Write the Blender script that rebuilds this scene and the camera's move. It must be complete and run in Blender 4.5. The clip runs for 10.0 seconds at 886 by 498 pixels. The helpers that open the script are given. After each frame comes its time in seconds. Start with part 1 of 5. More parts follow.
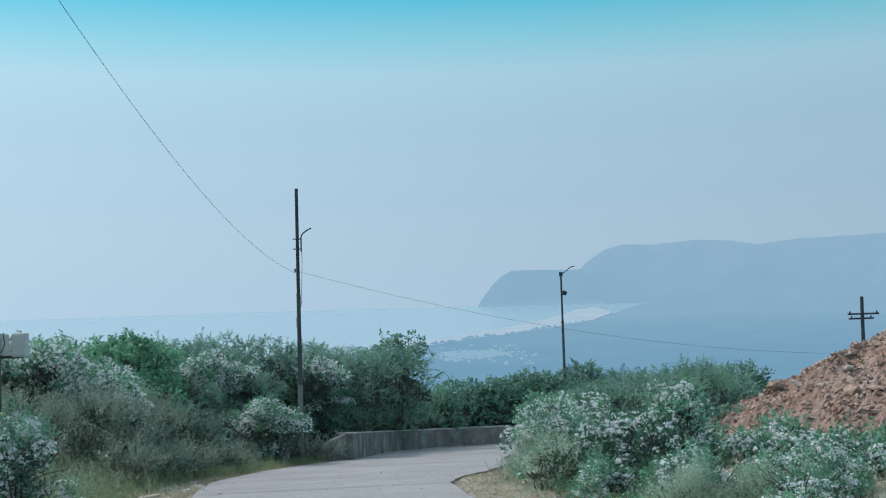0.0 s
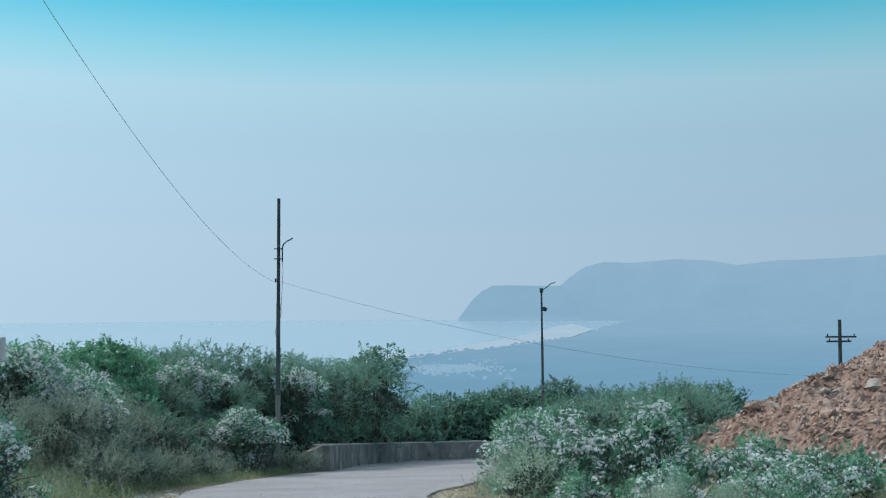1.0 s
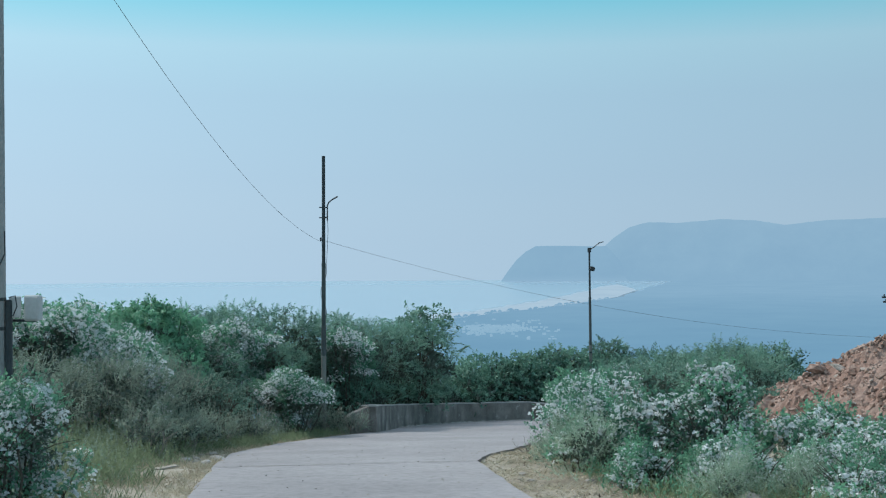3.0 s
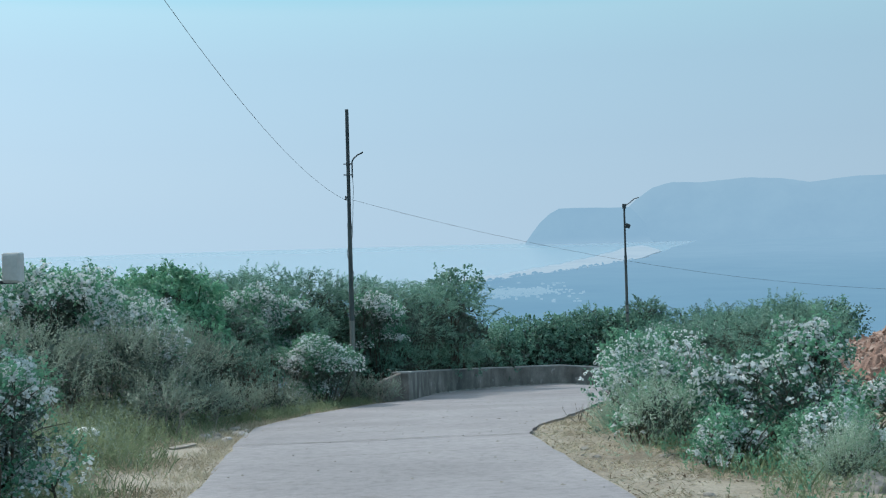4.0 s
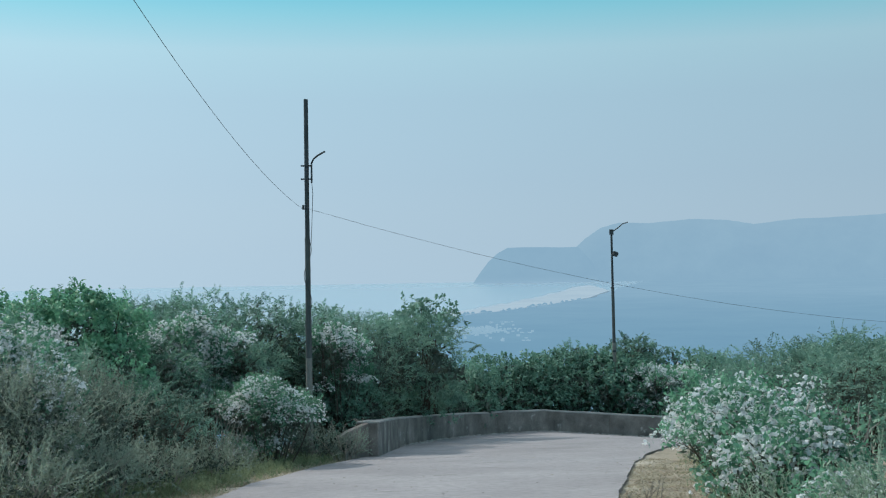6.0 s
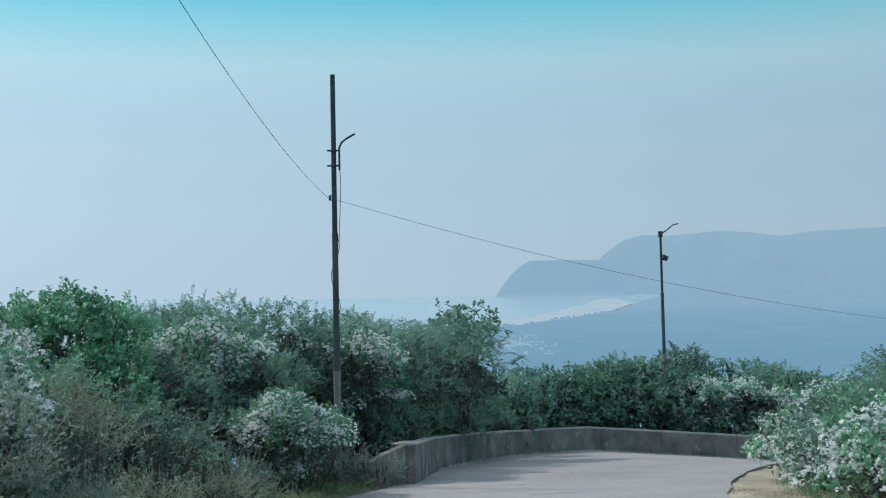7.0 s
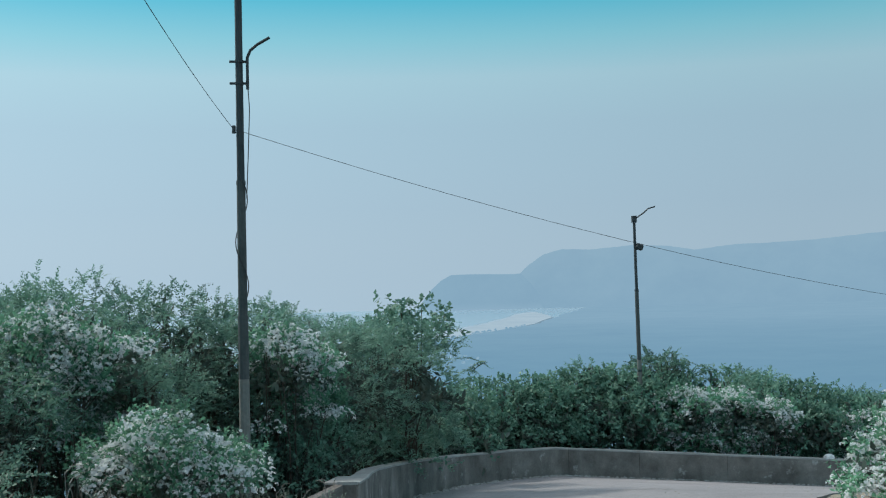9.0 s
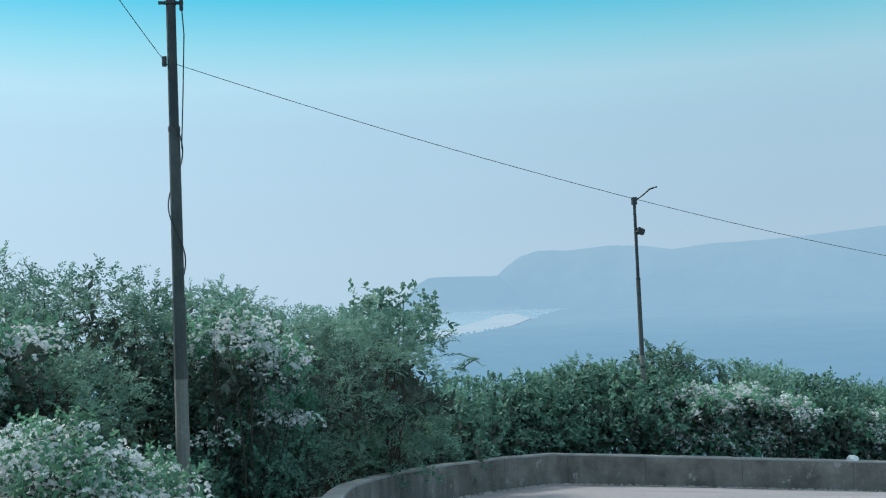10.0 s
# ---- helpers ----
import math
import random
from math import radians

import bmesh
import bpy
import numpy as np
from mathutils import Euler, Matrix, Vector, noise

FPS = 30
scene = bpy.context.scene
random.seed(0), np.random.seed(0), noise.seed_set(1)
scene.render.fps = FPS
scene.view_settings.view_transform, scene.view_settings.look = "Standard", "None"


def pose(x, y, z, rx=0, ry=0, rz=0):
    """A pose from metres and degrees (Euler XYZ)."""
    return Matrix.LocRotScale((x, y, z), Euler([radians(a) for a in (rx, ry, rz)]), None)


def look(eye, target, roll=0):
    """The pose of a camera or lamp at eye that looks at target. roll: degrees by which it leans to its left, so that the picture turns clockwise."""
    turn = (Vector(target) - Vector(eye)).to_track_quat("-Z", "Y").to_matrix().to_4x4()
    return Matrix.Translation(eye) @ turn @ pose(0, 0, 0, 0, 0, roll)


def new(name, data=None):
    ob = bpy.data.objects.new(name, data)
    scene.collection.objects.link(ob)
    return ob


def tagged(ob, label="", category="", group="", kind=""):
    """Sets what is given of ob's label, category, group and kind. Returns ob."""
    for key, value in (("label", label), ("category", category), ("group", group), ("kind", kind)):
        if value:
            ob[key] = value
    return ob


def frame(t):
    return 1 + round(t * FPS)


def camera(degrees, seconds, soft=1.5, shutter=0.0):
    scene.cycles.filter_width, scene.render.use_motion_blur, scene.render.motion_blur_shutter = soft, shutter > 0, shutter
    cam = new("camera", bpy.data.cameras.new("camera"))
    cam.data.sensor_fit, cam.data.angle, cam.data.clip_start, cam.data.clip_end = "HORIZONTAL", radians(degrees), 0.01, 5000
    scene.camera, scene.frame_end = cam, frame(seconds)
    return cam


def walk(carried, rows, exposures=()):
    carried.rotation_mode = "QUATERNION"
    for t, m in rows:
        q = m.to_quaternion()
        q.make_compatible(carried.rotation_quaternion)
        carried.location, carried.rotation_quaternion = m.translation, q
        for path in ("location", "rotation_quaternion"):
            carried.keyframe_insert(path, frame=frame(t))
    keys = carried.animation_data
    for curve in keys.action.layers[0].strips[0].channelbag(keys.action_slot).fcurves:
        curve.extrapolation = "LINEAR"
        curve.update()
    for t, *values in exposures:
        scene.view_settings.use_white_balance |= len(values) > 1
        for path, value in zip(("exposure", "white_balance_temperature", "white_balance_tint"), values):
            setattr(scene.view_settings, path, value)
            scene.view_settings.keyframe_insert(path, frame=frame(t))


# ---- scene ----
cam = camera(42.4, 10.0, soft=1.15)
METRES, EYE, TILT, LEAN, TURN = 25.0, 1.65, 0.0, 0.0, -5.6
ROWS = [
    (0.0, 0.0, 0.0, 0.0, 0.05, 1.8, 1.61),
    (0.5, -0.0002, 0.0008, -0.0001, -0.74, 2.2, 1.03),
    (1.0, -0.0001, -0.0003, 0.0001, -0.93, 2.46, 0.26),
    (1.5, 0.0001, -0.0004, 0.0001, -0.73, 2.47, -0.1),
    (2.0, -0.0003, -0.0001, 0.0001, -0.29, 2.38, -0.32),
    (2.5, -0.0012, 0.0062, 0.0002, 0.66, 2.08, -0.13),
    (2.7, -0.0023, 0.0137, -0.0001, 0.97, 1.48, 0.03),
    (3.8, -0.016, 0.0971, -0.0086, 2.16, -1.13, 1.24),
    (4.0, -0.0192, 0.1162, -0.0106, 2.42, -1.26, 1.5),
    (4.5, -0.0278, 0.1683, -0.0156, 2.38, -1.71, 1.38),
    (5.0, -0.0384, 0.2357, -0.0212, 1.64, -1.91, 1.49),
    (5.5, -0.0504, 0.303, -0.0264, 0.25, -0.48, 1.06),
    (5.7, -0.0551, 0.3311, -0.0287, -0.35, 0.13, 1.01),
    (6.8, -0.08, 0.4962, -0.0433, 0.95, 1.08, 0.85),
    (7.0, -0.0844, 0.5257, -0.046, 0.94, 1.31, 1.17),
    (7.5, -0.0949, 0.601, -0.053, 0.97, 1.56, 1.24),
    (8.0, -0.1036, 0.6864, -0.0612, 0.15, 2.58, 1.58),
    (8.5, -0.1091, 0.7564, -0.0681, -1.18, 2.83, 1.52),
    (9.0, -0.1109, 0.8339, -0.0762, -3.02, 1.95, 1.41),
    (9.5, -0.1112, 0.9015, -0.0813, -2.92, 1.34, 1.93),
    (10.0, -0.1095, 0.9847, -0.0913, -4.12, 2.06, 2.2),
]
walk(cam, [(t, pose(0, 0, EYE, TILT, LEAN, TURN) @ pose(METRES * x, METRES * y, METRES * z, 90 + pitch, roll, yaw)) for t, x, y, z, yaw, pitch, roll in ROWS],
     exposures=[(0.0, -0.1, 6260, 10), (2.5, -0.1, 6180, 10), (4.0, 0.0, 6220, 10), (4.5, 0.02, 6260, 10), (5.0, -0.06, 6360, 10), (5.5, -0.1, 6400, 10), (7.0, -0.1, 6400, 10), (7.5, 0.02, 6400, 10), (8.0, -0.1, 6450, 10), (8.5, -0.17, 6450, 10), (9.0, -0.18, 6450, 10), (9.5, 0.0, 6360, 10), (10.0, 0.07, 6260, 10)])

# ---- world, sun ----
SUN_AZ, SUN_EL = -52.0, 42.0          # degrees: azimuth from +y towards +x, elevation
world = bpy.data.worlds.new("sky")
scene.world = world
world.use_nodes = True
wn, wl = world.node_tree.nodes, world.node_tree.links
wn.clear()
w_out, w_bg = wn.new("ShaderNodeOutputWorld"), wn.new("ShaderNodeBackground")
w_sky = wn.new("ShaderNodeTexSky")
w_sky.sky_type = "NISHITA"
w_sky.sun_disc = False
w_sky.sun_elevation, w_sky.sun_rotation = radians(SUN_EL), radians(SUN_AZ)
w_sky.air_density, w_sky.dust_density, w_sky.ozone_density = 1.0, 3.0, 1.0
SKY_STRENGTH = 0.1
w_bg.inputs["Strength"].default_value = SKY_STRENGTH
w_tc, w_sep, w_ramp = wn.new("ShaderNodeTexCoord"), wn.new("ShaderNodeSeparateXYZ"), wn.new("ShaderNodeValToRGB")
w_mix, w_scale = wn.new("ShaderNodeMix"), wn.new("ShaderNodeMix")
wl.new(w_tc.outputs["Generated"], w_sep.inputs[0])
wl.new(w_sep.outputs["Z"], w_ramp.inputs["Fac"])
# haze near the horizon, turquoise above it
els = w_ramp.color_ramp.elements
SKY_STEPS = [(0.0, (0.485, 0.662, 0.80)), (0.07, (0.435, 0.625, 0.77)), (0.14, (0.42, 0.635, 0.768)), (0.182, (0.43, 0.69, 0.80)),
             (0.214, (0.26, 0.655, 0.78)), (0.252, (0.06, 0.55, 0.745)), (0.36, (0.22, 0.60, 0.80)), (0.60, (0.72, 0.85, 0.98)), (0.95, (0.92, 0.98, 1.05))]
for k, (p, c) in enumerate(SKY_STEPS):
    e = els[k] if k < 2 else els.new(0.5)
    e.position = max(0.0, p)
    e.color = (*c, 1)
w_gain = wn.new("ShaderNodeVectorMath")
w_gain.operation = "SCALE"
w_gain.inputs["Scale"].default_value = 1.0 / SKY_STRENGTH
wl.new(w_ramp.outputs["Color"], w_gain.inputs[0])
w_mix.data_type = "RGBA"
w_mix.inputs["Factor"].default_value = 0.88
wl.new(w_sky.outputs["Color"], w_mix.inputs["A"])
wl.new(w_gain.outputs[0], w_mix.inputs["B"])
# a little brighter towards the sun
w_x = wn.new("ShaderNodeMapRange")
w_x.inputs["From Min"].default_value, w_x.inputs["From Max"].default_value = -0.35, 0.45
w_x.inputs["To Min"].default_value, w_x.inputs["To Max"].default_value = 1.14, 0.92
wl.new(w_sep.outputs["X"], w_x.inputs["Value"])
w_side = wn.new("ShaderNodeVectorMath")
w_side.operation = "SCALE"
wl.new(w_mix.outputs["Result"], w_side.inputs[0])
wl.new(w_x.outputs[0], w_side.inputs["Scale"])
wl.new(w_side.outputs[0], w_bg.inputs["Color"])
wl.new(w_bg.outputs[0], w_out.inputs[0])

sun = new("sun", bpy.data.lights.new("sun", "SUN"))
sun.data.energy, sun.data.angle, sun.data.color = 3.5, radians(5.0), (1.0, 0.94, 0.85)
sd = Vector((math.sin(radians(SUN_AZ)) * math.cos(radians(SUN_EL)), math.cos(radians(SUN_AZ)) * math.cos(radians(SUN_EL)), math.sin(radians(SUN_EL))))
sun.matrix_world = look(sd * 60 + Vector((0, 30, 0)), (0, 30, 0))

# ---- materials ----


def material(name):
    m = bpy.data.materials.new(name)
    m.use_nodes = True
    return m, m.node_tree.nodes, m.node_tree.links, m.node_tree.nodes["Principled BSDF"]


def noise_node(n, l, scale, detail=4.0, rough=0.55, coords="Object"):
    tc, t = n.new("ShaderNodeTexCoord"), n.new("ShaderNodeTexNoise")
    t.inputs["Scale"].default_value, t.inputs["Detail"].default_value, t.inputs["Roughness"].default_value = scale, detail, rough
    l.new(tc.outputs[coords], t.inputs["Vector"])
    return t


def ramp_node(n, l, src, steps):
    r = n.new("ShaderNodeValToRGB")
    e = r.color_ramp.elements
    for k, (p, c) in enumerate(steps):
        x = e[k] if k < 2 else e.new(0.5)
        x.position, x.color = p, (*c, 1)
    l.new(src, r.inputs["Fac"])
    return r


def mix_node(n, l, kind, fac, a, b):
    m = n.new("ShaderNodeMix")
    m.data_type, m.blend_type = "RGBA", kind
    for sock, v in (("Factor", fac), ("A", a), ("B", b)):
        if isinstance(v, (int, float)):
            m.inputs[sock].default_value = v
        elif isinstance(v, tuple):
            m.inputs[sock].default_value = (*v, 1)
        else:
            l.new(v, m.inputs[sock])
    return m.outputs["Result"]


def bump_node(n, l, bsdf, src, strength, distance):
    b = n.new("ShaderNodeBump")
    b.inputs["Strength"].default_value, b.inputs["Distance"].default_value = strength, distance
    l.new(src, b.inputs["Height"])
    l.new(b.outputs[0], bsdf.inputs["Normal"])


def rough_mat(name, steps, scale, fine=30.0, fine_amount=0.35, rough=0.9, bump=0.4, dist=0.02, metal=0.0, stains=None, streaks=False, mottle=0.0):
    """Uneven matt surface: broad tone, fine grain, optional stains."""
    m, n, l, b = material(name)
    big, small = noise_node(n, l, scale), noise_node(n, l, fine, 6.0, 0.65)
    col = ramp_node(n, l, big.outputs["Fac"], steps).outputs["Color"]
    grain = ramp_node(n, l, small.outputs["Fac"], [(0.3, (0.55, 0.55, 0.55)), (0.7, (1.3, 1.3, 1.3))]).outputs["Color"]
    col = mix_node(n, l, "MULTIPLY", fine_amount, col, grain)
    if stains:
        s = noise_node(n, l, stains[1], 7.0, 0.7)
        mask = ramp_node(n, l, s.outputs["Fac"], [(stains[2], (0, 0, 0)), (stains[2] + 0.12, (1, 1, 1))]).outputs["Color"]
        col = mix_node(n, l, "MIX", mask, col, stains[0])
    if mottle:
        mt = noise_node(n, l, mottle, 5.0, 0.7)
        col = mix_node(n, l, "MULTIPLY", 0.8, col, ramp_node(n, l, mt.outputs["Fac"], [(0.28, (0.70, 0.70, 0.70)), (0.5, (1.0, 1.0, 1.0)), (0.72, (1.18, 1.17, 1.16))]).outputs["Color"])
    if streaks:
        tc, mp, st = n.new("ShaderNodeTexCoord"), n.new("ShaderNodeMapping"), n.new("ShaderNodeTexNoise")
        mp.inputs["Scale"].default_value = (1.5, 1.5, 0.55)
        st.inputs["Scale"].default_value, st.inputs["Detail"].default_value = 1.0, 5.0
        l.new(tc.outputs["Object"], mp.inputs["Vector"])
        l.new(mp.outputs[0], st.inputs["Vector"])
        col = mix_node(n, l, "MULTIPLY", 0.42, col, ramp_node(n, l, st.outputs["Fac"], [(0.32, (0.55, 0.55, 0.55)), (0.55, (1.0, 1.0, 1.0)), (0.74, (1.9, 1.88, 1.85))]).outputs["Color"])
    l.new(col, b.inputs["Base Color"])
    b.inputs["Roughness"].default_value, b.inputs["Metallic"].default_value = rough, metal
    b.inputs["Specular IOR Level"].default_value = 0.25
    bump_node(n, l, b, small.outputs["Fac"], bump, dist)
    return m


def leaf_mat(name, dark, light, trans=0.35, rough=0.55, spec=0.3):
    """Leaves: tone differs leaf by leaf and clump by clump, and light comes through."""
    m, n, l, b = material(name)
    g = n.new("ShaderNodeNewGeometry")
    o = n.new("ShaderNodeObjectInfo")
    clump = noise_node(n, l, 1.1, 3.0)
    add = n.new("ShaderNodeMath")
    add.operation = "MULTIPLY_ADD"
    add.inputs[1].default_value, add.inputs[2].default_value = 0.26, -0.22
    l.new(g.outputs["Random Per Island"], add.inputs[0])
    add2 = n.new("ShaderNodeMath")
    add2.operation = "MULTIPLY_ADD"
    add2.inputs[1].default_value = 1.6
    l.new(clump.outputs["Fac"], add2.inputs[0])
    l.new(add.outputs[0], add2.inputs[2])
    add3 = n.new("ShaderNodeMath")
    add3.operation = "MULTIPLY_ADD"
    add3.inputs[1].default_value = 0.3
    l.new(o.outputs["Random"], add3.inputs[0])
    l.new(add2.outputs[0], add3.inputs[2])
    col = ramp_node(n, l, add3.outputs[0], [(0.35, dark), (1.0, light)]).outputs["Color"]
    l.new(col, b.inputs["Base Color"])
    b.inputs["Roughness"].default_value, b.inputs["Specular IOR Level"].default_value = rough, spec
    t, s = n.new("ShaderNodeBsdfTranslucent"), n.new("ShaderNodeMixShader")
    s.inputs["Fac"].default_value = trans
    l.new(col, t.inputs["Color"])
    l.new(b.outputs[0], s.inputs[1])
    l.new(t.outputs[0], s.inputs[2])
    l.new(s.outputs[0], n["Material Output"].inputs["Surface"])
    return m


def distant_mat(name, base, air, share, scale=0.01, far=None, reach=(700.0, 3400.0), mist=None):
    """Far land (backdrop) with thick bright haze put in as its own glow of colour air; far: the glow's colour at the
    greater distance; mist: colour, foot and top of a low bank of haze, put in the same way.
    """
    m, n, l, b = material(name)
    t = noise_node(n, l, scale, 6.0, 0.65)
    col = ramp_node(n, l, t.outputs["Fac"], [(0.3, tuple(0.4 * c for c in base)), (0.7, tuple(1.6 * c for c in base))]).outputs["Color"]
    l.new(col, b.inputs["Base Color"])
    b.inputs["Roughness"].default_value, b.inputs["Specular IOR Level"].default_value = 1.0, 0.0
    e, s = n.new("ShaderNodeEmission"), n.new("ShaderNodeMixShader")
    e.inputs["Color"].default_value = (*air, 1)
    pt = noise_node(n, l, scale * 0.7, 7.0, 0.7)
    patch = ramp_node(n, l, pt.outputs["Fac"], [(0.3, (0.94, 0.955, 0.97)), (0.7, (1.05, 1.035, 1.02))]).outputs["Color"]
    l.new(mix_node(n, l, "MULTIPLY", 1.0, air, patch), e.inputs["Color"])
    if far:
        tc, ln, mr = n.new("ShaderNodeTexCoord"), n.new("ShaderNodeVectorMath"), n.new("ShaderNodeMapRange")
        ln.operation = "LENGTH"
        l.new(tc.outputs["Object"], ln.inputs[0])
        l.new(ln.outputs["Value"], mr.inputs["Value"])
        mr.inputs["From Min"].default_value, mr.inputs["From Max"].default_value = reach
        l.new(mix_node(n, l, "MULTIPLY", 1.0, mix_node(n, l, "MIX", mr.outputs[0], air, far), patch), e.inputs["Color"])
    # low haze bank: the glow turns to the mist colour towards the foot
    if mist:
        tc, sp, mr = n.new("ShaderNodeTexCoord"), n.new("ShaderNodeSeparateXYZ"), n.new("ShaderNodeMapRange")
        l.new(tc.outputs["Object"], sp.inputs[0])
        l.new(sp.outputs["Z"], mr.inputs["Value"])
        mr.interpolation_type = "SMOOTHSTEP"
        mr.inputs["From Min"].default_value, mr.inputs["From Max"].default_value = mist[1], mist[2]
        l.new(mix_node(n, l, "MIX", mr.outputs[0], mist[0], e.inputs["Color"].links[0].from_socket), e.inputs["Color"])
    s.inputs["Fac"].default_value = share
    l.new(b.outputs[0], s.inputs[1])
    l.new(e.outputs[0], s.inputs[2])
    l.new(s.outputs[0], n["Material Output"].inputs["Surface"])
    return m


M_SOIL = rough_mat("dry_soil", [(0.3, (0.22, 0.19, 0.145)), (0.5, (0.31, 0.283, 0.226)), (0.72, (0.41, 0.382, 0.315))], 0.9, 24.0, 0.55, 0.95, 0.7, 0.03, stains=((0.17, 0.155, 0.10), 2.3, 0.60), mottle=14.0)
M_ROAD = rough_mat("worn_concrete", [(0.3, (0.228, 0.221, 0.228)), (0.7, (0.308, 0.299, 0.307))], 0.35, 55.0, 0.35, 0.88, 0.35, 0.008, stains=((0.20, 0.19, 0.19), 1.3, 0.60), mottle=7.0)
M_WALL = rough_mat("weathered_cement", [(0.3, (0.125, 0.114, 0.105)), (0.7, (0.245, 0.228, 0.212))], 1.2, 26.0, 0.4, 0.92, 0.5, 0.01, stains=((0.44, 0.43, 0.41), 2.2, 0.60), streaks=True, mottle=3.0)
M_TAR = rough_mat("dirt_filled_joint", [(0.3, (0.07, 0.065, 0.06)), (0.7, (0.14, 0.13, 0.115))], 3.0, 30.0, 0.4, 0.95, 0.5, 0.01)
M_CAP = rough_mat("pale_cement", [(0.3, (0.29, 0.285, 0.275)), (0.7, (0.40, 0.395, 0.38))], 1.6, 30.0, 0.3, 0.9, 0.4, 0.008)
M_CLAY = rough_mat("red_clay", [(0.25, (0.150, 0.088, 0.066)), (0.5, (0.265, 0.174, 0.138)), (0.75, (0.40, 0.308, 0.26))], 1.1, 9.0, 0.6, 0.95, 0.9, 0.05)
M_STONE = rough_mat("pale_stone", [(0.3, (0.28, 0.23, 0.195)), (0.7, (0.46, 0.41, 0.36))], 1.5, 14.0, 0.4, 0.9, 0.6, 0.02)
M_CLOD = rough_mat("clay_clod", [(0.3, (0.21, 0.128, 0.095)), (0.7, (0.47, 0.35, 0.29))], 2.0, 14.0, 0.45, 0.95, 0.7, 0.02)
M_GREYSTONE = rough_mat("grey_stone", [(0.3, (0.22, 0.205, 0.185)), (0.7, (0.36, 0.34, 0.31))], 2.0, 22.0, 0.4, 0.9, 0.5, 0.01)
M_BARK = rough_mat("bark", [(0.3, (0.055, 0.047, 0.038)), (0.7, (0.12, 0.105, 0.085))], 6.0, 40.0, 0.5, 0.95, 0.5, 0.005)
M_DRYTWIG = rough_mat("dry_twig", [(0.3, (0.20, 0.185, 0.165)), (0.7, (0.36, 0.34, 0.30))], 6.0, 40.0, 0.4, 0.95, 0.4, 0.004)
M_POLE = rough_mat("weathered_steel", [(0.3, (0.035, 0.045, 0.05)), (0.7, (0.07, 0.08, 0.085))], 2.0, 30.0, 0.4, 0.6, 0.2, 0.003, 0.3)
M_POLELOW = rough_mat("faded_paint", [(0.3, (0.145, 0.150, 0.138)), (0.7, (0.23, 0.235, 0.218))], 1.6, 22.0, 0.4, 0.8, 0.3, 0.004)
M_POLEMID = rough_mat("dull_brown_paint", [(0.3, (0.050, 0.062, 0.063)), (0.7, (0.096, 0.107, 0.106))], 1.6, 22.0, 0.4, 0.7, 0.3, 0.004)
M_CONCPOLE = rough_mat("pole_concrete", [(0.3, (0.24, 0.25, 0.25)), (0.7, (0.36, 0.37, 0.37))], 1.4, 26.0, 0.35, 0.9, 0.4, 0.006)
M_BOX = rough_mat("grey_box_paint", [(0.3, (0.42, 0.43, 0.43)), (0.7, (0.52, 0.53, 0.53))], 3.0, 30.0, 0.2, 0.6, 0.1, 0.003)
M_WIRE = rough_mat("cable_sheath", [(0.3, (0.03, 0.035, 0.04)), (0.7, (0.06, 0.065, 0.07))], 3.0, 30.0, 0.2, 0.6, 0.1, 0.002)
M_PLASTIC = rough_mat("white_plastic", [(0.3, (0.68, 0.69, 0.70)), (0.7, (0.82, 0.82, 0.82))], 6.0, 30.0, 0.15, 0.45, 0.3, 0.01)
M_WOOD = rough_mat("grey_wood", [(0.3, (0.28, 0.25, 0.21)), (0.7, (0.42, 0.38, 0.33))], 4.0, 40.0, 0.35, 0.9, 0.3, 0.004)
L_SCRUB = leaf_mat("scrub_leaf", (0.034, 0.078, 0.060), (0.168, 0.330, 0.242), 0.34)
L_THORN = leaf_mat("thorn_leaf", (0.046, 0.094, 0.075), (0.200, 0.358, 0.272), 0.38)
L_VINE = leaf_mat("vine_leaf", (0.050, 0.135, 0.085), (0.185, 0.420, 0.262), 0.36)
L_GREY = leaf_mat("grey_green_leaf", (0.092, 0.120, 0.096), (0.290, 0.365, 0.290), 0.40)
L_FLOWERING = leaf_mat("fresh_leaf", (0.042, 0.112, 0.076), (0.180, 0.400, 0.255), 0.42)
L_TREE = leaf_mat("tree_leaf", (0.030, 0.070, 0.052), (0.145, 0.270, 0.196), 0.34)
# half-dry inner leaves, coloured dark to deepen the shade within each crown
L_INNER_SHADE = leaf_mat("shade_dark_inner_leaf", (0.046, 0.064, 0.056), (0.125, 0.160, 0.132), 0.18, 0.8, 0.15)
L_HERB = leaf_mat("herb_leaf", (0.15, 0.225, 0.165), (0.40, 0.52, 0.40), 0.42)
L_BLOOM = leaf_mat("white_bloom", (0.54, 0.58, 0.58), (0.77, 0.80, 0.81), 0.42, 0.8, 0.1)
L_STRAW = leaf_mat("straw", (0.24, 0.215, 0.155), (0.50, 0.455, 0.345), 0.3, 0.8, 0.1)
L_DEAD = leaf_mat("dead_leaf", (0.085, 0.065, 0.048), (0.30, 0.24, 0.175), 0.15, 0.9, 0.1)
L_GRASS = leaf_mat("green_grass", (0.080, 0.112, 0.062), (0.265, 0.325, 0.195), 0.4, 0.7, 0.15)
# haze colours that the far land, sand and houses give off as emission
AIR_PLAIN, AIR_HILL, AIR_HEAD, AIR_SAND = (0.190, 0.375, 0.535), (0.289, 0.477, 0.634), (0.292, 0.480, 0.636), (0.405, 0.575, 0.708)
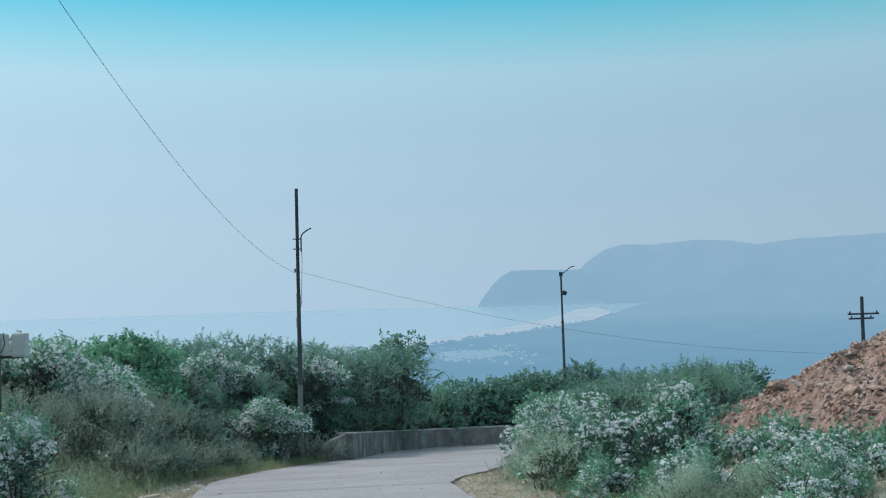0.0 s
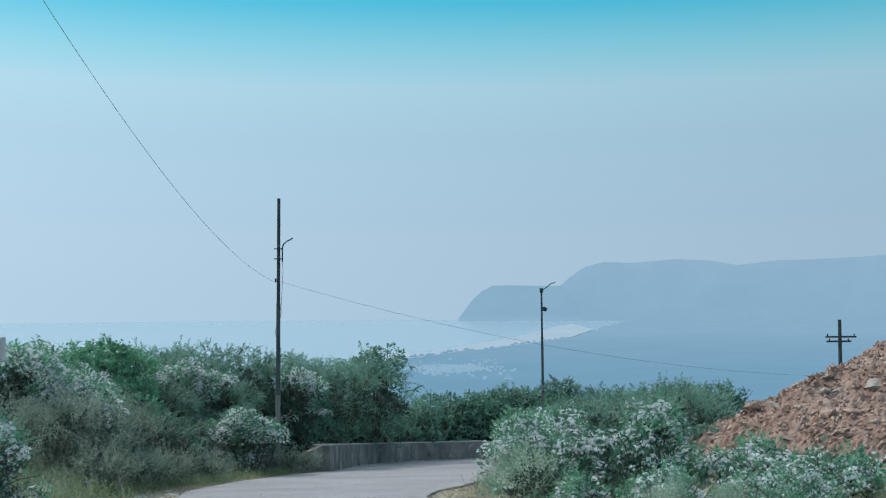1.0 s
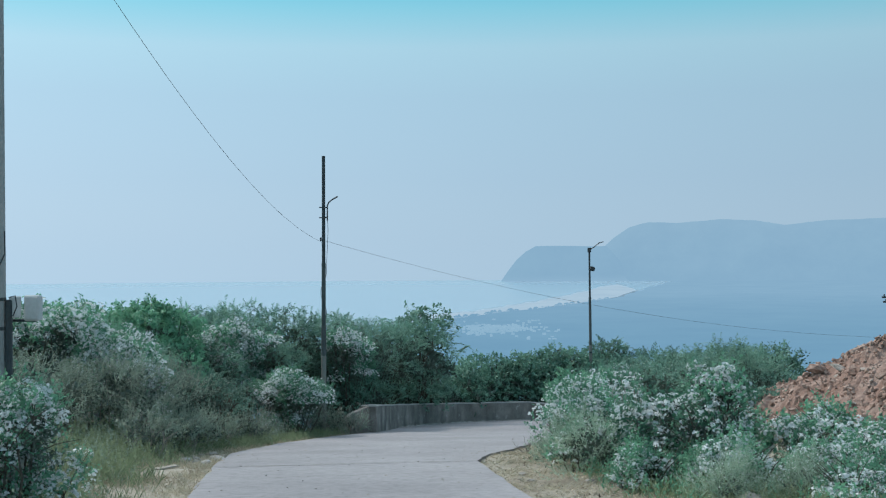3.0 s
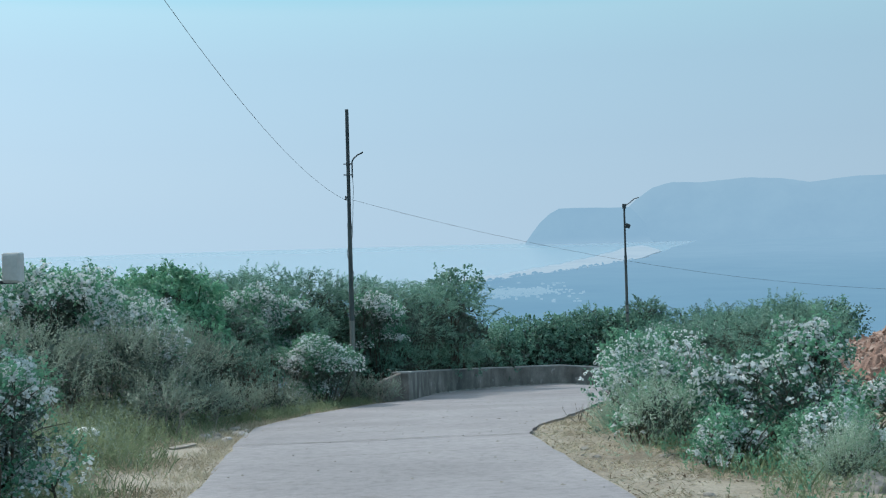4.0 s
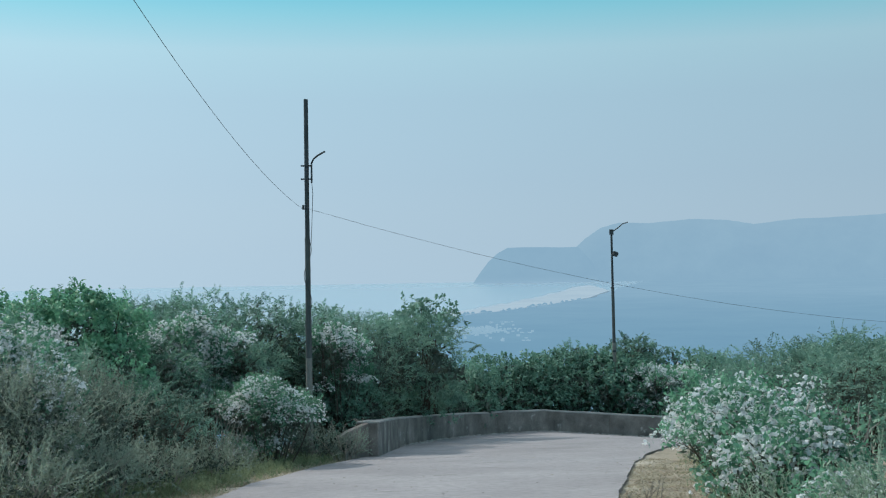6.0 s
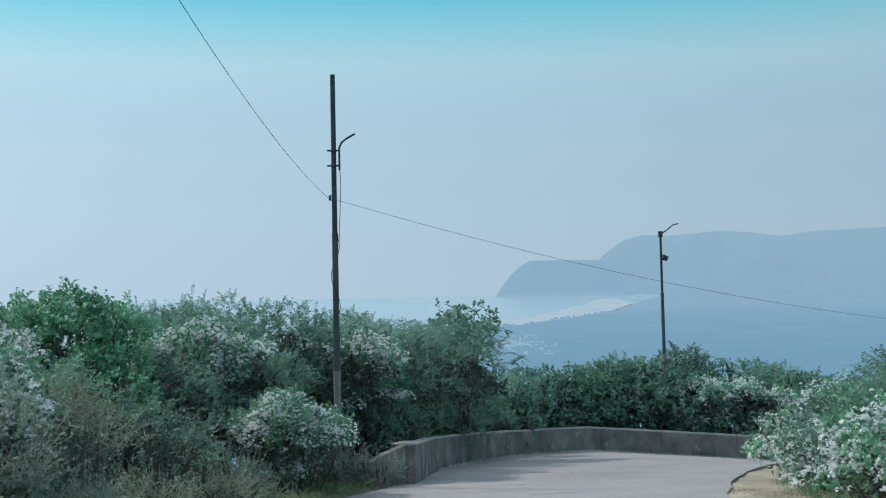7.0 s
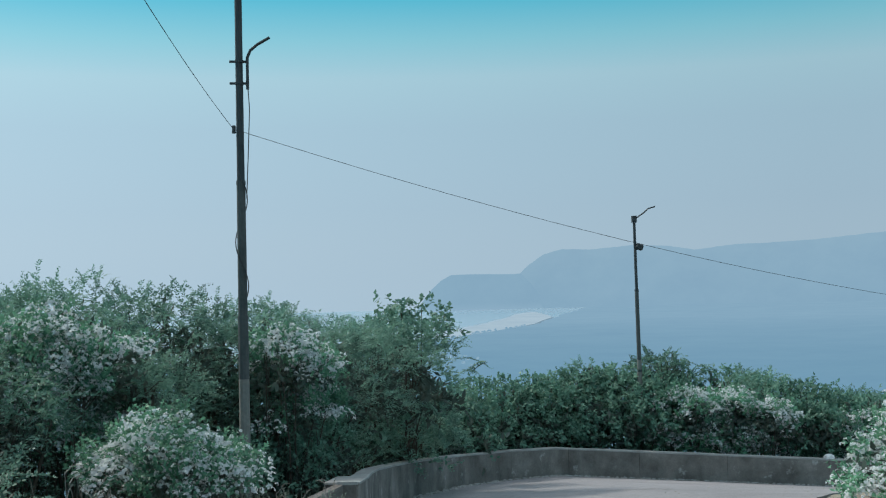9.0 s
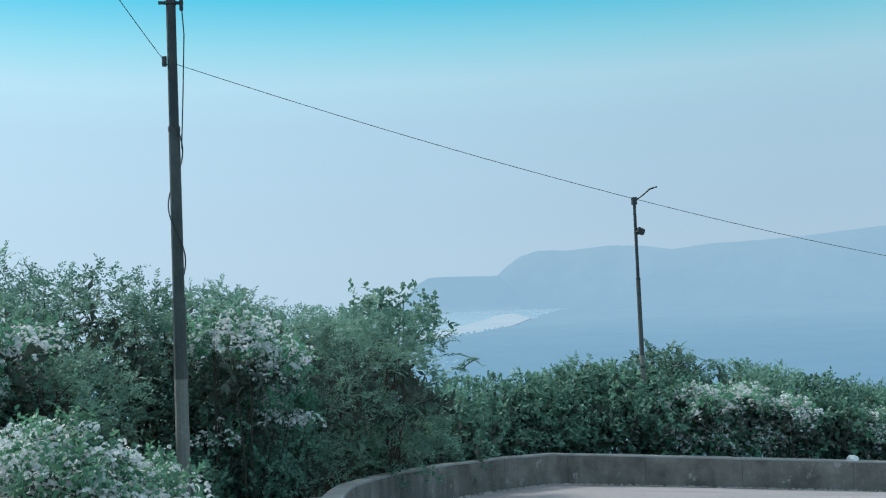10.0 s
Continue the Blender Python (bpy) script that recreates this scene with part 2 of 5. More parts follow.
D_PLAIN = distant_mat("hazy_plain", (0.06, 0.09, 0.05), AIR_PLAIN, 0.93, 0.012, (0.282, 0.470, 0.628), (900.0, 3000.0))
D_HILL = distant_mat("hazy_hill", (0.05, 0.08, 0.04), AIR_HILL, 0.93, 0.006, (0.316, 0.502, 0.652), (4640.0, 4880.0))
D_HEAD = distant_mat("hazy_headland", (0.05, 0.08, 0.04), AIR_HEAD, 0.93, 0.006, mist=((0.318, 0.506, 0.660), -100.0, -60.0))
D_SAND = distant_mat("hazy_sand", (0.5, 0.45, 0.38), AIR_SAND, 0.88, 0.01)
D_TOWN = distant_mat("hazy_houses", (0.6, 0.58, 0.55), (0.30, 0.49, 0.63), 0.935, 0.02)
D_SEA, n_, l_, b_ = material("calm_sea")
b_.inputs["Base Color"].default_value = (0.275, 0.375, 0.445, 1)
b_.inputs["Roughness"].default_value, b_.inputs["IOR"].default_value = 0.2, 1.33

# ---- shape helpers ----


def link_mesh(name, verts, faces, mat, parent=None, label="", smooth=False):
    me = bpy.data.meshes.new(name)
    me.from_pydata([tuple(v) for v in verts], [], [tuple(f) for f in faces])
    for mt in (mat if isinstance(mat, (list, tuple)) else [mat]):
        me.materials.append(mt)
    if smooth:
        me.polygons.foreach_set("use_smooth", [True] * len(me.polygons))
    me.update()
    ob = new(name, me)
    if parent is not None:
        ob.parent = parent
    return tagged(ob, label)


def part(name, bm, mat, parent, label="", smooth=False):
    me = bpy.data.meshes.new(name)
    bm.to_mesh(me)
    bm.free()
    me.materials.append(mat)
    if smooth:
        me.polygons.foreach_set("use_smooth", [True] * len(me.polygons))
    ob = new(name, me)
    ob.parent = parent
    return tagged(ob, label)


def thing(name, m, label, category, group="", kind=""):
    ob = new(name)
    ob.empty_display_size = 0.2
    ob.matrix_basis = m
    return tagged(ob, label, category, group, kind)


def tube(verts, faces, pts, radii, sides=6, cap=True):
    """Adds a round bar along pts to the lists."""
    pts = [Vector(p) for p in pts]
    base = len(verts)
    side = None
    for k, p in enumerate(pts):
        d = (pts[min(k + 1, len(pts) - 1)] - pts[max(k - 1, 0)]).normalized()
        if side is None:
            side = d.orthogonal().normalized()
        side = (side - d * side.dot(d)).normalized()
        up = d.cross(side)
        for j in range(sides):
            a = 2 * math.pi * j / sides
            verts.append(p + (side * math.cos(a) + up * math.sin(a)) * radii[k])
    for k in range(len(pts) - 1):
        for j in range(sides):
            a, b = base + k * sides + j, base + k * sides + (j + 1) % sides
            faces.append((a, b, b + sides, a + sides))
    if cap:
        faces.append(tuple(range(base + sides - 1, base - 1, -1)))
        faces.append(tuple(base + (len(pts) - 1) * sides + j for j in range(sides)))


def box_bm(sx, sy, sz, at=(0, 0, 0), bevel=0.01, rot=None):
    bm = bmesh.new()
    bmesh.ops.create_cube(bm, size=1.0)
    for v in bm.verts:
        v.co = Vector((v.co.x * sx, v.co.y * sy, v.co.z * sz))
    if bevel:
        bmesh.ops.bevel(bm, geom=bm.edges[:], offset=bevel, segments=1, affect="EDGES")
    if rot is not None:
        bmesh.ops.transform(bm, matrix=rot, verts=bm.verts)
    bmesh.ops.translate(bm, vec=at, verts=bm.verts)
    return bm


def smoothstep(a, b, x):
    t = min(1.0, max(0.0, (x - a) / (b - a)))
    return t * t * (3 - 2 * t)


# ---- the lie of the land ----
WALL_LINE = [(0.58, 39.35), (0.95, 41.6), (1.5, 45.5), (2.8, 50.0), (4.6, 54.0), (6.8, 57.0), (9.0, 58.2), (11.5, 58.4), (14.5, 58.1), (18.0, 57.75), (24.0, 57.0), (40.0, 53.5)]
SEA_Z = -92.0


def profile(y):
    return float(np.interp(y, [-80, -30, 0, 8, 20, 34.4, 46, 58, 70], [3.0, 2.2, 0, -0.74, -1.86, -3.66, -5.1, -6.60, -7.9]))


def outside_wall(x, y):
    """Metres beyond the parapet, on the seaward side; 0 on the road's side."""
    if x < 0.58:
        return max(0.0, y - 47.0 - 0.15 * (0.58 - x))
    wy = float(np.interp(x, [p[0] for p in WALL_LINE], [p[1] for p in WALL_LINE]))
    if y <= wy:
        return 0.0
    d = 1e9
    for (ax, ay), (bx, by) in zip(WALL_LINE[:-1], WALL_LINE[1:]):
        t = max(0.0, min(1.0, ((x - ax) * (bx - ax) + (y - ay) * (by - ay)) / ((bx - ax) ** 2 + (by - ay) ** 2)))
        d = min(d, math.hypot(x - ax - t * (bx - ax), y - ay - t * (by - ay)))
    return d


def road_z(x, y):
    return profile(y) - 0.085 * max(0.0, x - 8.5) * smoothstep(36, 56, y)


def ground_z(x, y):
    z = road_z(x, y) if x < 45 else road_z(45, y)
    if x < -3.4:
        z += min(1.1, 0.2 * (-3.4 - x)) * (1 - smoothstep(42, 50, y))
    if x > 6:
        z += min(0.8, 0.12 * (x - 6)) * (1 - smoothstep(24, 32, y))
    d = outside_wall(x, y)
    z -= 0.36 * max(0.0, d - 3.8) if d < 60 else 20 + 0.2 * (d - 60)
    z -= 0.30 * max(0.0, -16 - x) + 0.25 * max(0.0, x - 45) + 0.12 * max(0.0, -45 - y)
    r = math.hypot(x, y)
    z += 0.05 * noise.noise((x * 0.9, y * 0.9, 3.1)) * min(1.0, abs(x - 0.0) / 4.0)
    if r > 90:
        z = max(z, SEA_Z + 4 + 3 * noise.noise((x * 0.004, y * 0.004, 0.0)))
        z -= 12 * smoothstep(-30, 60, coast_gap(x, y))
    return z


# coast: azimuth in degrees and distance in metres
LAND_EDGE = [(4.5, 1720), (5.9, 1800), (7.3, 1945), (8.8, 2030), (9.9, 2170), (11.0, 2285), (11.9, 2440), (13.0, 2655), (14.1, 3270)]
SAND_EDGE = [(2.0, 1850), (4.5, 1945), (5.9, 2020), (7.3, 2200), (8.8, 2450), (10.2, 2765), (11.6, 3280), (12.2, 3800), (13.0, 4050), (13.5, 3700), (14.0, 3260)]
COAST = [(-180, 2600), (-90, 900), (-40, 950), (-10, 1250), (2.0, 1600)] + LAND_EDGE + [(16.0, 4900), (180, 6000)]


def coast_gap(x, y):
    az = math.degrees(math.atan2(x, y))
    return math.hypot(x, y) - float(np.interp(az, [c[0] for c in COAST], [c[1] for c in COAST]))


def build_ground():
    az = list(np.arange(-30, 46, 0.5)) + list(np.arange(46, 330, 2.0))
    rad = list(np.arange(0.6, 78, 0.6))
    while rad[-1] < 4600:
        rad.append(rad[-1] * 1.05)
    verts, faces, slots = [(0, 0, ground_z(0, 0))], [], []
    for r in rad:
        for a in az:
            x, y = r * math.sin(radians(a)), r * math.cos(radians(a))
            verts.append((x, y, ground_z(x, y)))
    n = len(az)
    for j in range(n):
        faces.append((0, 1 + (j + 1) % n, 1 + j))
        slots.append(0)
    for k in range(len(rad) - 1):
        for j in range(n):
            a, b = 1 + k * n + j, 1 + k * n + (j + 1) % n
            faces.append((a, b, b + n, a + n))
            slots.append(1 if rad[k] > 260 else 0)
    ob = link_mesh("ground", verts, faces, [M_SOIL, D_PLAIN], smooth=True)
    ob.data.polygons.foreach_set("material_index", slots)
    return tagged(ob, "dry straw-coloured hilltop soil falling to a hazy coastal plain", "ground", kind="structure")


build_ground()


def build_water():
    verts, faces = [], []
    az = np.arange(-180, 60, 4.0)
    for r in (700.0, 1500.0, 3000.0, 4950.0):
        for a in az:
            verts.append((r * math.sin(radians(a)), r * math.cos(radians(a)), SEA_Z))
    n = len(az)
    for k in range(3):
        for j in range(n - 1):
            faces.append((k * n + j, k * n + j + 1, (k + 1) * n + j + 1, (k + 1) * n + j))
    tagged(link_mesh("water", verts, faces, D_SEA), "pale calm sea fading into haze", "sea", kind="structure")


build_water()


def build_beach():
    verts, faces = [], []
    steps = np.linspace(2.0, 14.0, 110)
    for k, a in enumerate(steps):
        r = float(np.interp(a, [c[0] for c in COAST], [c[1] for c in COAST]))
        w = float(np.interp(a, [c[0] for c in SAND_EDGE], [c[1] for c in SAND_EDGE])) * (1 + 0.03 * noise.noise((a * 2.3, 2.0, 0.0)) + 0.012 * noise.noise((a * 11.0, 5.0, 0.0)))
        for rr, z in ((r - 60, SEA_Z + 6.0), (max(w, r + 40), SEA_Z + 0.6)):
            verts.append((rr * math.sin(radians(a)), rr * math.cos(radians(a)), z))
        if k:
            i = 2 * k
            faces.append((i - 2, i, i + 1, i - 1))
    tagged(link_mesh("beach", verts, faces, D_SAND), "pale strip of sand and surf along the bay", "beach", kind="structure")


build_beach()


def build_hill(name, crest, front, back, rough, mat, label):
    """crest: rows of azimuth and elevation in degrees, as seen from the road; front and back: distances of foot and crest."""
    verts, faces = [], []
    az = np.arange(crest[0][0], crest[-1][0] + 0.01, 0.12)
    rows = 26
    for a in az:
        el = float(np.interp(a, [c[0] for c in crest], [c[1] for c in crest]))
        top = back * math.tan(radians(el)) + 1.65
        for k in range(rows + 6):
            t = k / rows
            r = front + (back - front) * t
            x, y = r * math.sin(radians(a)), r * math.cos(radians(a))
            h = (SEA_Z - 4) + (top - SEA_Z + 4) * (t ** 0.85 if t <= 1 else 1 - (t - 1) * 1.5)
            h += rough * (noise.fractal((x * 0.0032, y * 0.0032, 1.0), 0.9, 2.1, 5) * min(1, t * 2) * (0.25 if abs(t - 1) < 0.12 else 1))
            h += rough * 0.10 * noise.noise((x * 0.05, y * 0.05, 4.0))
            verts.append((x, y, h))
    n = rows + 6
    for j in range(len(az) - 1):
        for k in range(n - 1):
            faces.append((j * n + k, (j + 1) * n + k, (j + 1) * n + k + 1, j * n + k + 1))
    tagged(link_mesh(name, verts, faces, mat, smooth=True), label, "hill", kind="structure")


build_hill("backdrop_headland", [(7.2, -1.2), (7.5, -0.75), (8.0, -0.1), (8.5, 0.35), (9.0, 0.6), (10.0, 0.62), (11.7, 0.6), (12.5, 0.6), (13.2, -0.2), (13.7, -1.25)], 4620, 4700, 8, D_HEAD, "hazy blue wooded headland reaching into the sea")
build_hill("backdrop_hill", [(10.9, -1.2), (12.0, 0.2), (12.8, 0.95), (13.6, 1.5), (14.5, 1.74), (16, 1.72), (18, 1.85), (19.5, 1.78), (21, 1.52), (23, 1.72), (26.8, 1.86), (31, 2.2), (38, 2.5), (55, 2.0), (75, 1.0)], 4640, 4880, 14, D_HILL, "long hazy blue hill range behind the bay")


def build_town():
    verts, faces = [], []
    rnd = random.Random(5)
    for k in range(330):
        a, r = rnd.gauss(6.9, 0.9), rnd.gauss(1440, 55)
        if k % 9 == 0:
            a, r = rnd.uniform(4.8, 10), rnd.uniform(1250, 1700)
        x, y = r * math.sin(radians(a)), r * math.cos(radians(a))
        z = ground_z(x, y) - 1
        sx, sy, h, q = rnd.uniform(0.8, 2.2), rnd.uniform(0.8, 2), rnd.uniform(1.0, 2.6), rnd.uniform(0, 3)
        b = len(verts)
        for dz in (0, h + 1):
            for ux, uy in ((-1, -1), (1, -1), (1, 1), (-1, 1)):
                verts.append((x + ux * sx * math.cos(q) - uy * sy * math.sin(q), y + ux * sx * math.sin(q) + uy * sy * math.cos(q), z + dz))
        faces += [(b, b + 1, b + 5, b + 4), (b + 1, b + 2, b + 6, b + 5), (b + 2, b + 3, b + 7, b + 6), (b + 3, b, b + 4, b + 7), (b + 4, b + 5, b + 6, b + 7)]
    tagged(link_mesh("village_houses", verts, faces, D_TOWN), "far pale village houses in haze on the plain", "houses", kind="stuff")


build_town()


def build_shore_trees():
    verts, faces = [], []
    rnd = random.Random(8)
    for k in range(330):
        a = rnd.uniform(4.0, 12.6)
        r = float(np.interp(a, [c[0] for c in COAST], [c[1] for c in COAST])) - float(np.interp(a, [4, 14], [20, 30])) - 70 * rnd.random() ** 2
        x, y = r * math.sin(radians(a)), r * math.cos(radians(a))
        w, h = rnd.uniform(2, 6), rnd.uniform(1.5, 3.0) + 5.0 * rnd.random() ** 6
        b = len(verts)
        for q, (f1, z1) in enumerate(((0.6, 0.0), (1.0, 0.45), (0.6, 0.85))):
            for j in range(6):
                t = 1.047 * j + rnd.uniform(-0.3, 0.3)
                verts.append((x + w * f1 * math.cos(t), y + w * f1 * math.sin(t), SEA_Z + 3 + h * z1))
        verts.append((x, y, SEA_Z + 3 + h * 1.05))
        for q in range(2):
            for j in range(6):
                faces.append((b + q * 6 + j, b + q * 6 + (j + 1) % 6, b + q * 6 + 6 + (j + 1) % 6, b + q * 6 + 6 + j))
        for j in range(6):
            faces.append((b + 12 + j, b + 12 + (j + 1) % 6, b + 18))
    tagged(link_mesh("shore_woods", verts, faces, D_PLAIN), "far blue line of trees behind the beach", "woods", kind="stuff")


build_shore_trees()

# ---- road ----
ROAD_LEFT = [(-2.2, -30), (-2.2, -12), (-2.2, 0), (-2.2, 8), (-2.2, 15.4), (-2.42, 19.7), (-2.68, 25.0), (-2.05, 30.3), (-0.9, 35.6), (0.2, 39.2), (0.85, 41.2), (1.6, 45.4), (2.9, 49.9), (4.7, 53.9), (6.9, 56.85), (9.0, 58.0), (11.5, 58.2), (14.5, 57.9), (18, 57.55), (24, 56.8), (40, 53.3)]
ROAD_RIGHT = [(2.1, -30), (2.1, -12), (2.1, 0), (2.2, 8), (2.02, 16.0), (1.97, 20.0), (2.42, 22.4), (3.2, 24.6), (4.4, 28.6), (5.6, 32.6), (7.0, 36.5), (8.6, 40.0), (10.4, 43.4), (12.4, 46.2), (14.0, 47.9), (15.8, 49.0), (18, 49.6), (21, 49.9), (26, 49.5), (32, 48.4), (40, 46.5)]
SLABS = [(0.0, 3.0), (3.0, 5.0), (5.0, 8.3), (8.3, 11.0), (11.0, 14.0), (14.0, 17.0), (17.0, 20.0)]
ROAD_UP = 0.05
# from x, y to x, y and half width
CRACKS = [(-2.35, 19.7, 1.95, 20.0, 0.024), (-0.8, 21.8, 0.15, 21.75, 0.022), (-1.2, 17.7, 0.9, 17.95, 0.010), (-0.3, 23.6, 0.5, 23.66, 0.02), (2.4, 34.3, 3.4, 34.45, 0.05), (0.0, 27.0, 0.7, 27.05, 0.03), (1.2, 30.5, 1.7, 30.6, 0.04),
          (6.5, 40.2, 8.0, 38.4, 0.04), (5.0, 40.6, 6.5, 40.2, 0.035), (1.6, 37.2, 3.0, 37.4, 0.04), (3.6, 44.5, 5.4, 44.2, 0.05), (7.4, 48.5, 9.0, 48.2, 0.06)]


def along(line, s):
    i = min(int(s), len(line) - 2)
    t = s - i
    return Vector((line[i][0] * (1 - t) + line[i + 1][0] * t, line[i][1] * (1 - t) + line[i + 1][1] * t))


def build_road():
    road = thing("road", Matrix(), "worn pale concrete road bending right above a drop", "road", kind="structure")
    across = 14
    for s0, s1 in SLABS:
        verts, faces = [], []
        rows = max(8, int((s1 - s0) * 7))
        ss = [s0 + 0.0016 + (s1 - s0 - 0.0032) * k / rows for k in range(rows + 1)]
        for s in ss:
            a, b = along(ROAD_LEFT, s), along(ROAD_RIGHT, s)
            for j in range(across + 1):
                t = j / across
                p = a.lerp(b, t)
                jag = 0.07 * noise.noise((p.x * 2.3, p.y * 2.3, 7.0)) * (1 if j in (0, across) else 0)
                verts.append((p.x + jag, p.y, road_z(p.x, p.y) + ROAD_UP + 0.008 * noise.noise((p.x * 0.7, p.y * 0.7, 0.0))))
        w = across + 1
        for k in range(rows):
            for j in range(across):
                faces.append((k * w + j, k * w + j + 1, (k + 1) * w + j + 1, (k + 1) * w + j))
        # skirt, so that each slab has its depth
        rim = [j for j in range(w)] + [k * w + across for k in range(1, rows + 1)] + [rows * w + j for j in range(across - 1, -1, -1)] + [k * w for k in range(rows - 1, 0, -1)]
        b0 = len(verts)
        for i in rim:
            x, y, z = verts[i]
            verts.append((x, y, z - 0.22))
        m = len(rim)
        for i in range(m):
            faces.append((rim[i], b0 + i, b0 + (i + 1) % m, rim[(i + 1) % m]))
        link_mesh("slab", verts, faces, M_ROAD, road)
    # ragged dirt-filled joints and cracks
    for k, (x0, y0, x1, y1, w) in enumerate(CRACKS):
        verts, faces = [], []
        n = max(6, int(math.hypot(x1 - x0, y1 - y0) * 9))
        for i in range(n + 1):
            t = i / n
            x, y = x0 + (x1 - x0) * t, y0 + (y1 - y0) * t + 0.10 * noise.noise((t * 5 + k, k * 3.0, 0)) + 0.03 * noise.noise((t * 40, k, 0))
            ww = w * (0.55 + 0.9 * abs(noise.noise((t * 14, k * 7.0, 2.0)))) * (1 if 0 < i < n else 0.2)
            for dy in (-ww, ww):
                verts.append((x, y + dy, road_z(x, y + dy) + ROAD_UP + 0.012))
            if i:
                b = 2 * i
                faces.append((b - 2, b, b + 1, b - 1))
        link_mesh("crack", verts, faces, M_TAR, road)
    return road


build_road()

# ---- parapet ----
WALL_H, WALL_T = 0.97, 0.30


def build_parapet():
    wall = thing("parapet_wall", Matrix(), "low grey weathered cement parapet round the outer bend", "wall", kind="structure")
    # even points along the line
    line = [Vector(p) for p in WALL_LINE]
    fine = []
    for i in range(len(line) - 1):
        p0, p1, p2, p3 = line[max(i - 1, 0)], line[i], line[i + 1], line[min(i + 2, len(line) - 1)]
        for k in range(8):
            t = k / 8
            fine.append(0.5 * ((2 * p1) + (p2 - p0) * t + (2 * p0 - 5 * p1 + 4 * p2 - p3) * t * t + (3 * p1 - p0 - 3 * p2 + p3) * t ** 3))
    fine.append(line[-1])
    span = 8
    for i in range(0, len(fine) - 1, span):
        pts = fine[i:i + span + 1]
        body_v, body_f, cap_v, cap_f = [], [], [], []
        for k, p in enumerate(pts):
            g = i + k
            d = (fine[min(g + 1, len(fine) - 1)] - fine[max(g - 1, 0)]).normalized()
            nrm = Vector((-d.y, d.x))
            if k == 0:
                p = p + d * 0.006
            if k == len(pts) - 1:
                p = p - d * 0.006
            z = road_z(p.x, p.y)
            wob = 0.012 * noise.noise((p.x * 1.1, p.y * 1.1, 5.0))
            a, b = p + nrm * wob, p + nrm * (WALL_T + wob)
            top = z + WALL_H + 0.012 * noise.noise((p.x * 0.8, p.y * 0.8, 9.0))
            for q, zz in ((a, z - 0.5), (a, top - 0.05), (b, top - 0.05), (b, z - 1.6)):
                body_v.append((q.x, q.y, zz))
            a, b = p - nrm * 0.012, p + nrm * (WALL_T + 0.012)
            for q, zz in ((a, top - 0.05), (a, top - 0.008), (a + nrm * 0.012, top), (b - nrm * 0.012, top), (b, top - 0.008), (b, top - 0.05)):
                cap_v.append((q.x, q.y, zz))
        for vv, ff, w in ((body_v, body_f, 4), (cap_v, cap_f, 6)):
            n = len(vv) // w
            for k in range(n - 1):
                for j in range(w):
                    ff.append((k * w + j, k * w + (j + 1) % w, (k + 1) * w + (j + 1) % w, (k + 1) * w + j))
            ff.append(tuple(range(w)))
            ff.append(tuple((n - 1) * w + j for j in range(w - 1, -1, -1)))
        panel = link_mesh("wall_panel", body_v, body_f, M_WALL, wall)
        link_mesh("coping", cap_v, cap_f, M_CAP, panel)
    # thick end block and a wing that runs down into the verge
    block = box_bm(0.54, 1.9, 1.35, (0, 0, 0), 0.02)
    ob = part("end_block", block, M_WALL, wall)
    ob.matrix_basis = pose(0.50, 40.32, road_z(0.5, 40.3) + 0.25, -6.5, 0, -9.3)
    part("coping", box_bm(0.58, 1.94, 0.05, (0, 0, 0.695), 0.012), M_CAP, ob)
    v, f, cv, cf = [], [], [], []
    run = (((0.32, 39.42), 0.90), ((-0.15, 39.15), 0.72), ((-0.6, 38.9), 0.48), ((-1.05, 38.65), 0.20))
    for (x, y), top in run:
        z = road_z(x, y)
        for dx, dy, zz in ((0.045, -0.12, z - 0.6), (0.045, -0.12, z + top), (-0.045, 0.06, z + top), (-0.045, 0.06, z - 0.6)):
            v.append((x + dx, y + dy, zz))
        for dx, dy, zz in ((0.05, -0.13, z + top), (0.045, -0.12, z + top + 0.04), (-0.045, 0.06, z + top + 0.04), (-0.05, 0.07, z + top)):
            cv.append((x + dx, y + dy, zz))
    for k in range(len(run) - 1):
        for j in range(4):
            f.append((k * 4 + j, k * 4 + (j + 1) % 4, (k + 1) * 4 + (j + 1) % 4, (k + 1) * 4 + j))
    e = 4 * len(run)
    f += [(0, 1, 2, 3), (e - 1, e - 2, e - 3, e - 4)]
    cf = list(f)
    wing = link_mesh("wing_wall", v, f, M_WALL, wall)
    link_mesh("coping", cv, cf, M_WALL, wing)


build_parapet()

# ---- poles and wires ----


def pole_shaft(parent, height, steps, sides=10):
    """steps: rows of height share from, to, radius and material; sleeved sections."""
    for f0, f1, r0, r1, mat in steps:
        v, f = [], []
        tube(v, f, [(0, 0, height * f0), (0, 0, height * f1)], [r0, r1], sides)
        link_mesh("shaft", v, f, mat, parent, smooth=False)


def ring(parent, name, z, r, h, mat, wide=0.0):
    v, f = [], []
    tube(v, f, [(0, 0, z - h / 2), (0, 0, z + h / 2)], [r, r], 10)
    ob = link_mesh(name, v, f, mat, parent)
    if wide:
        bm = box_bm(wide * 2, 0.04, h, (0, 0, z), 0.004)
        part("clamp_bar", bm, mat, ob)
    return ob


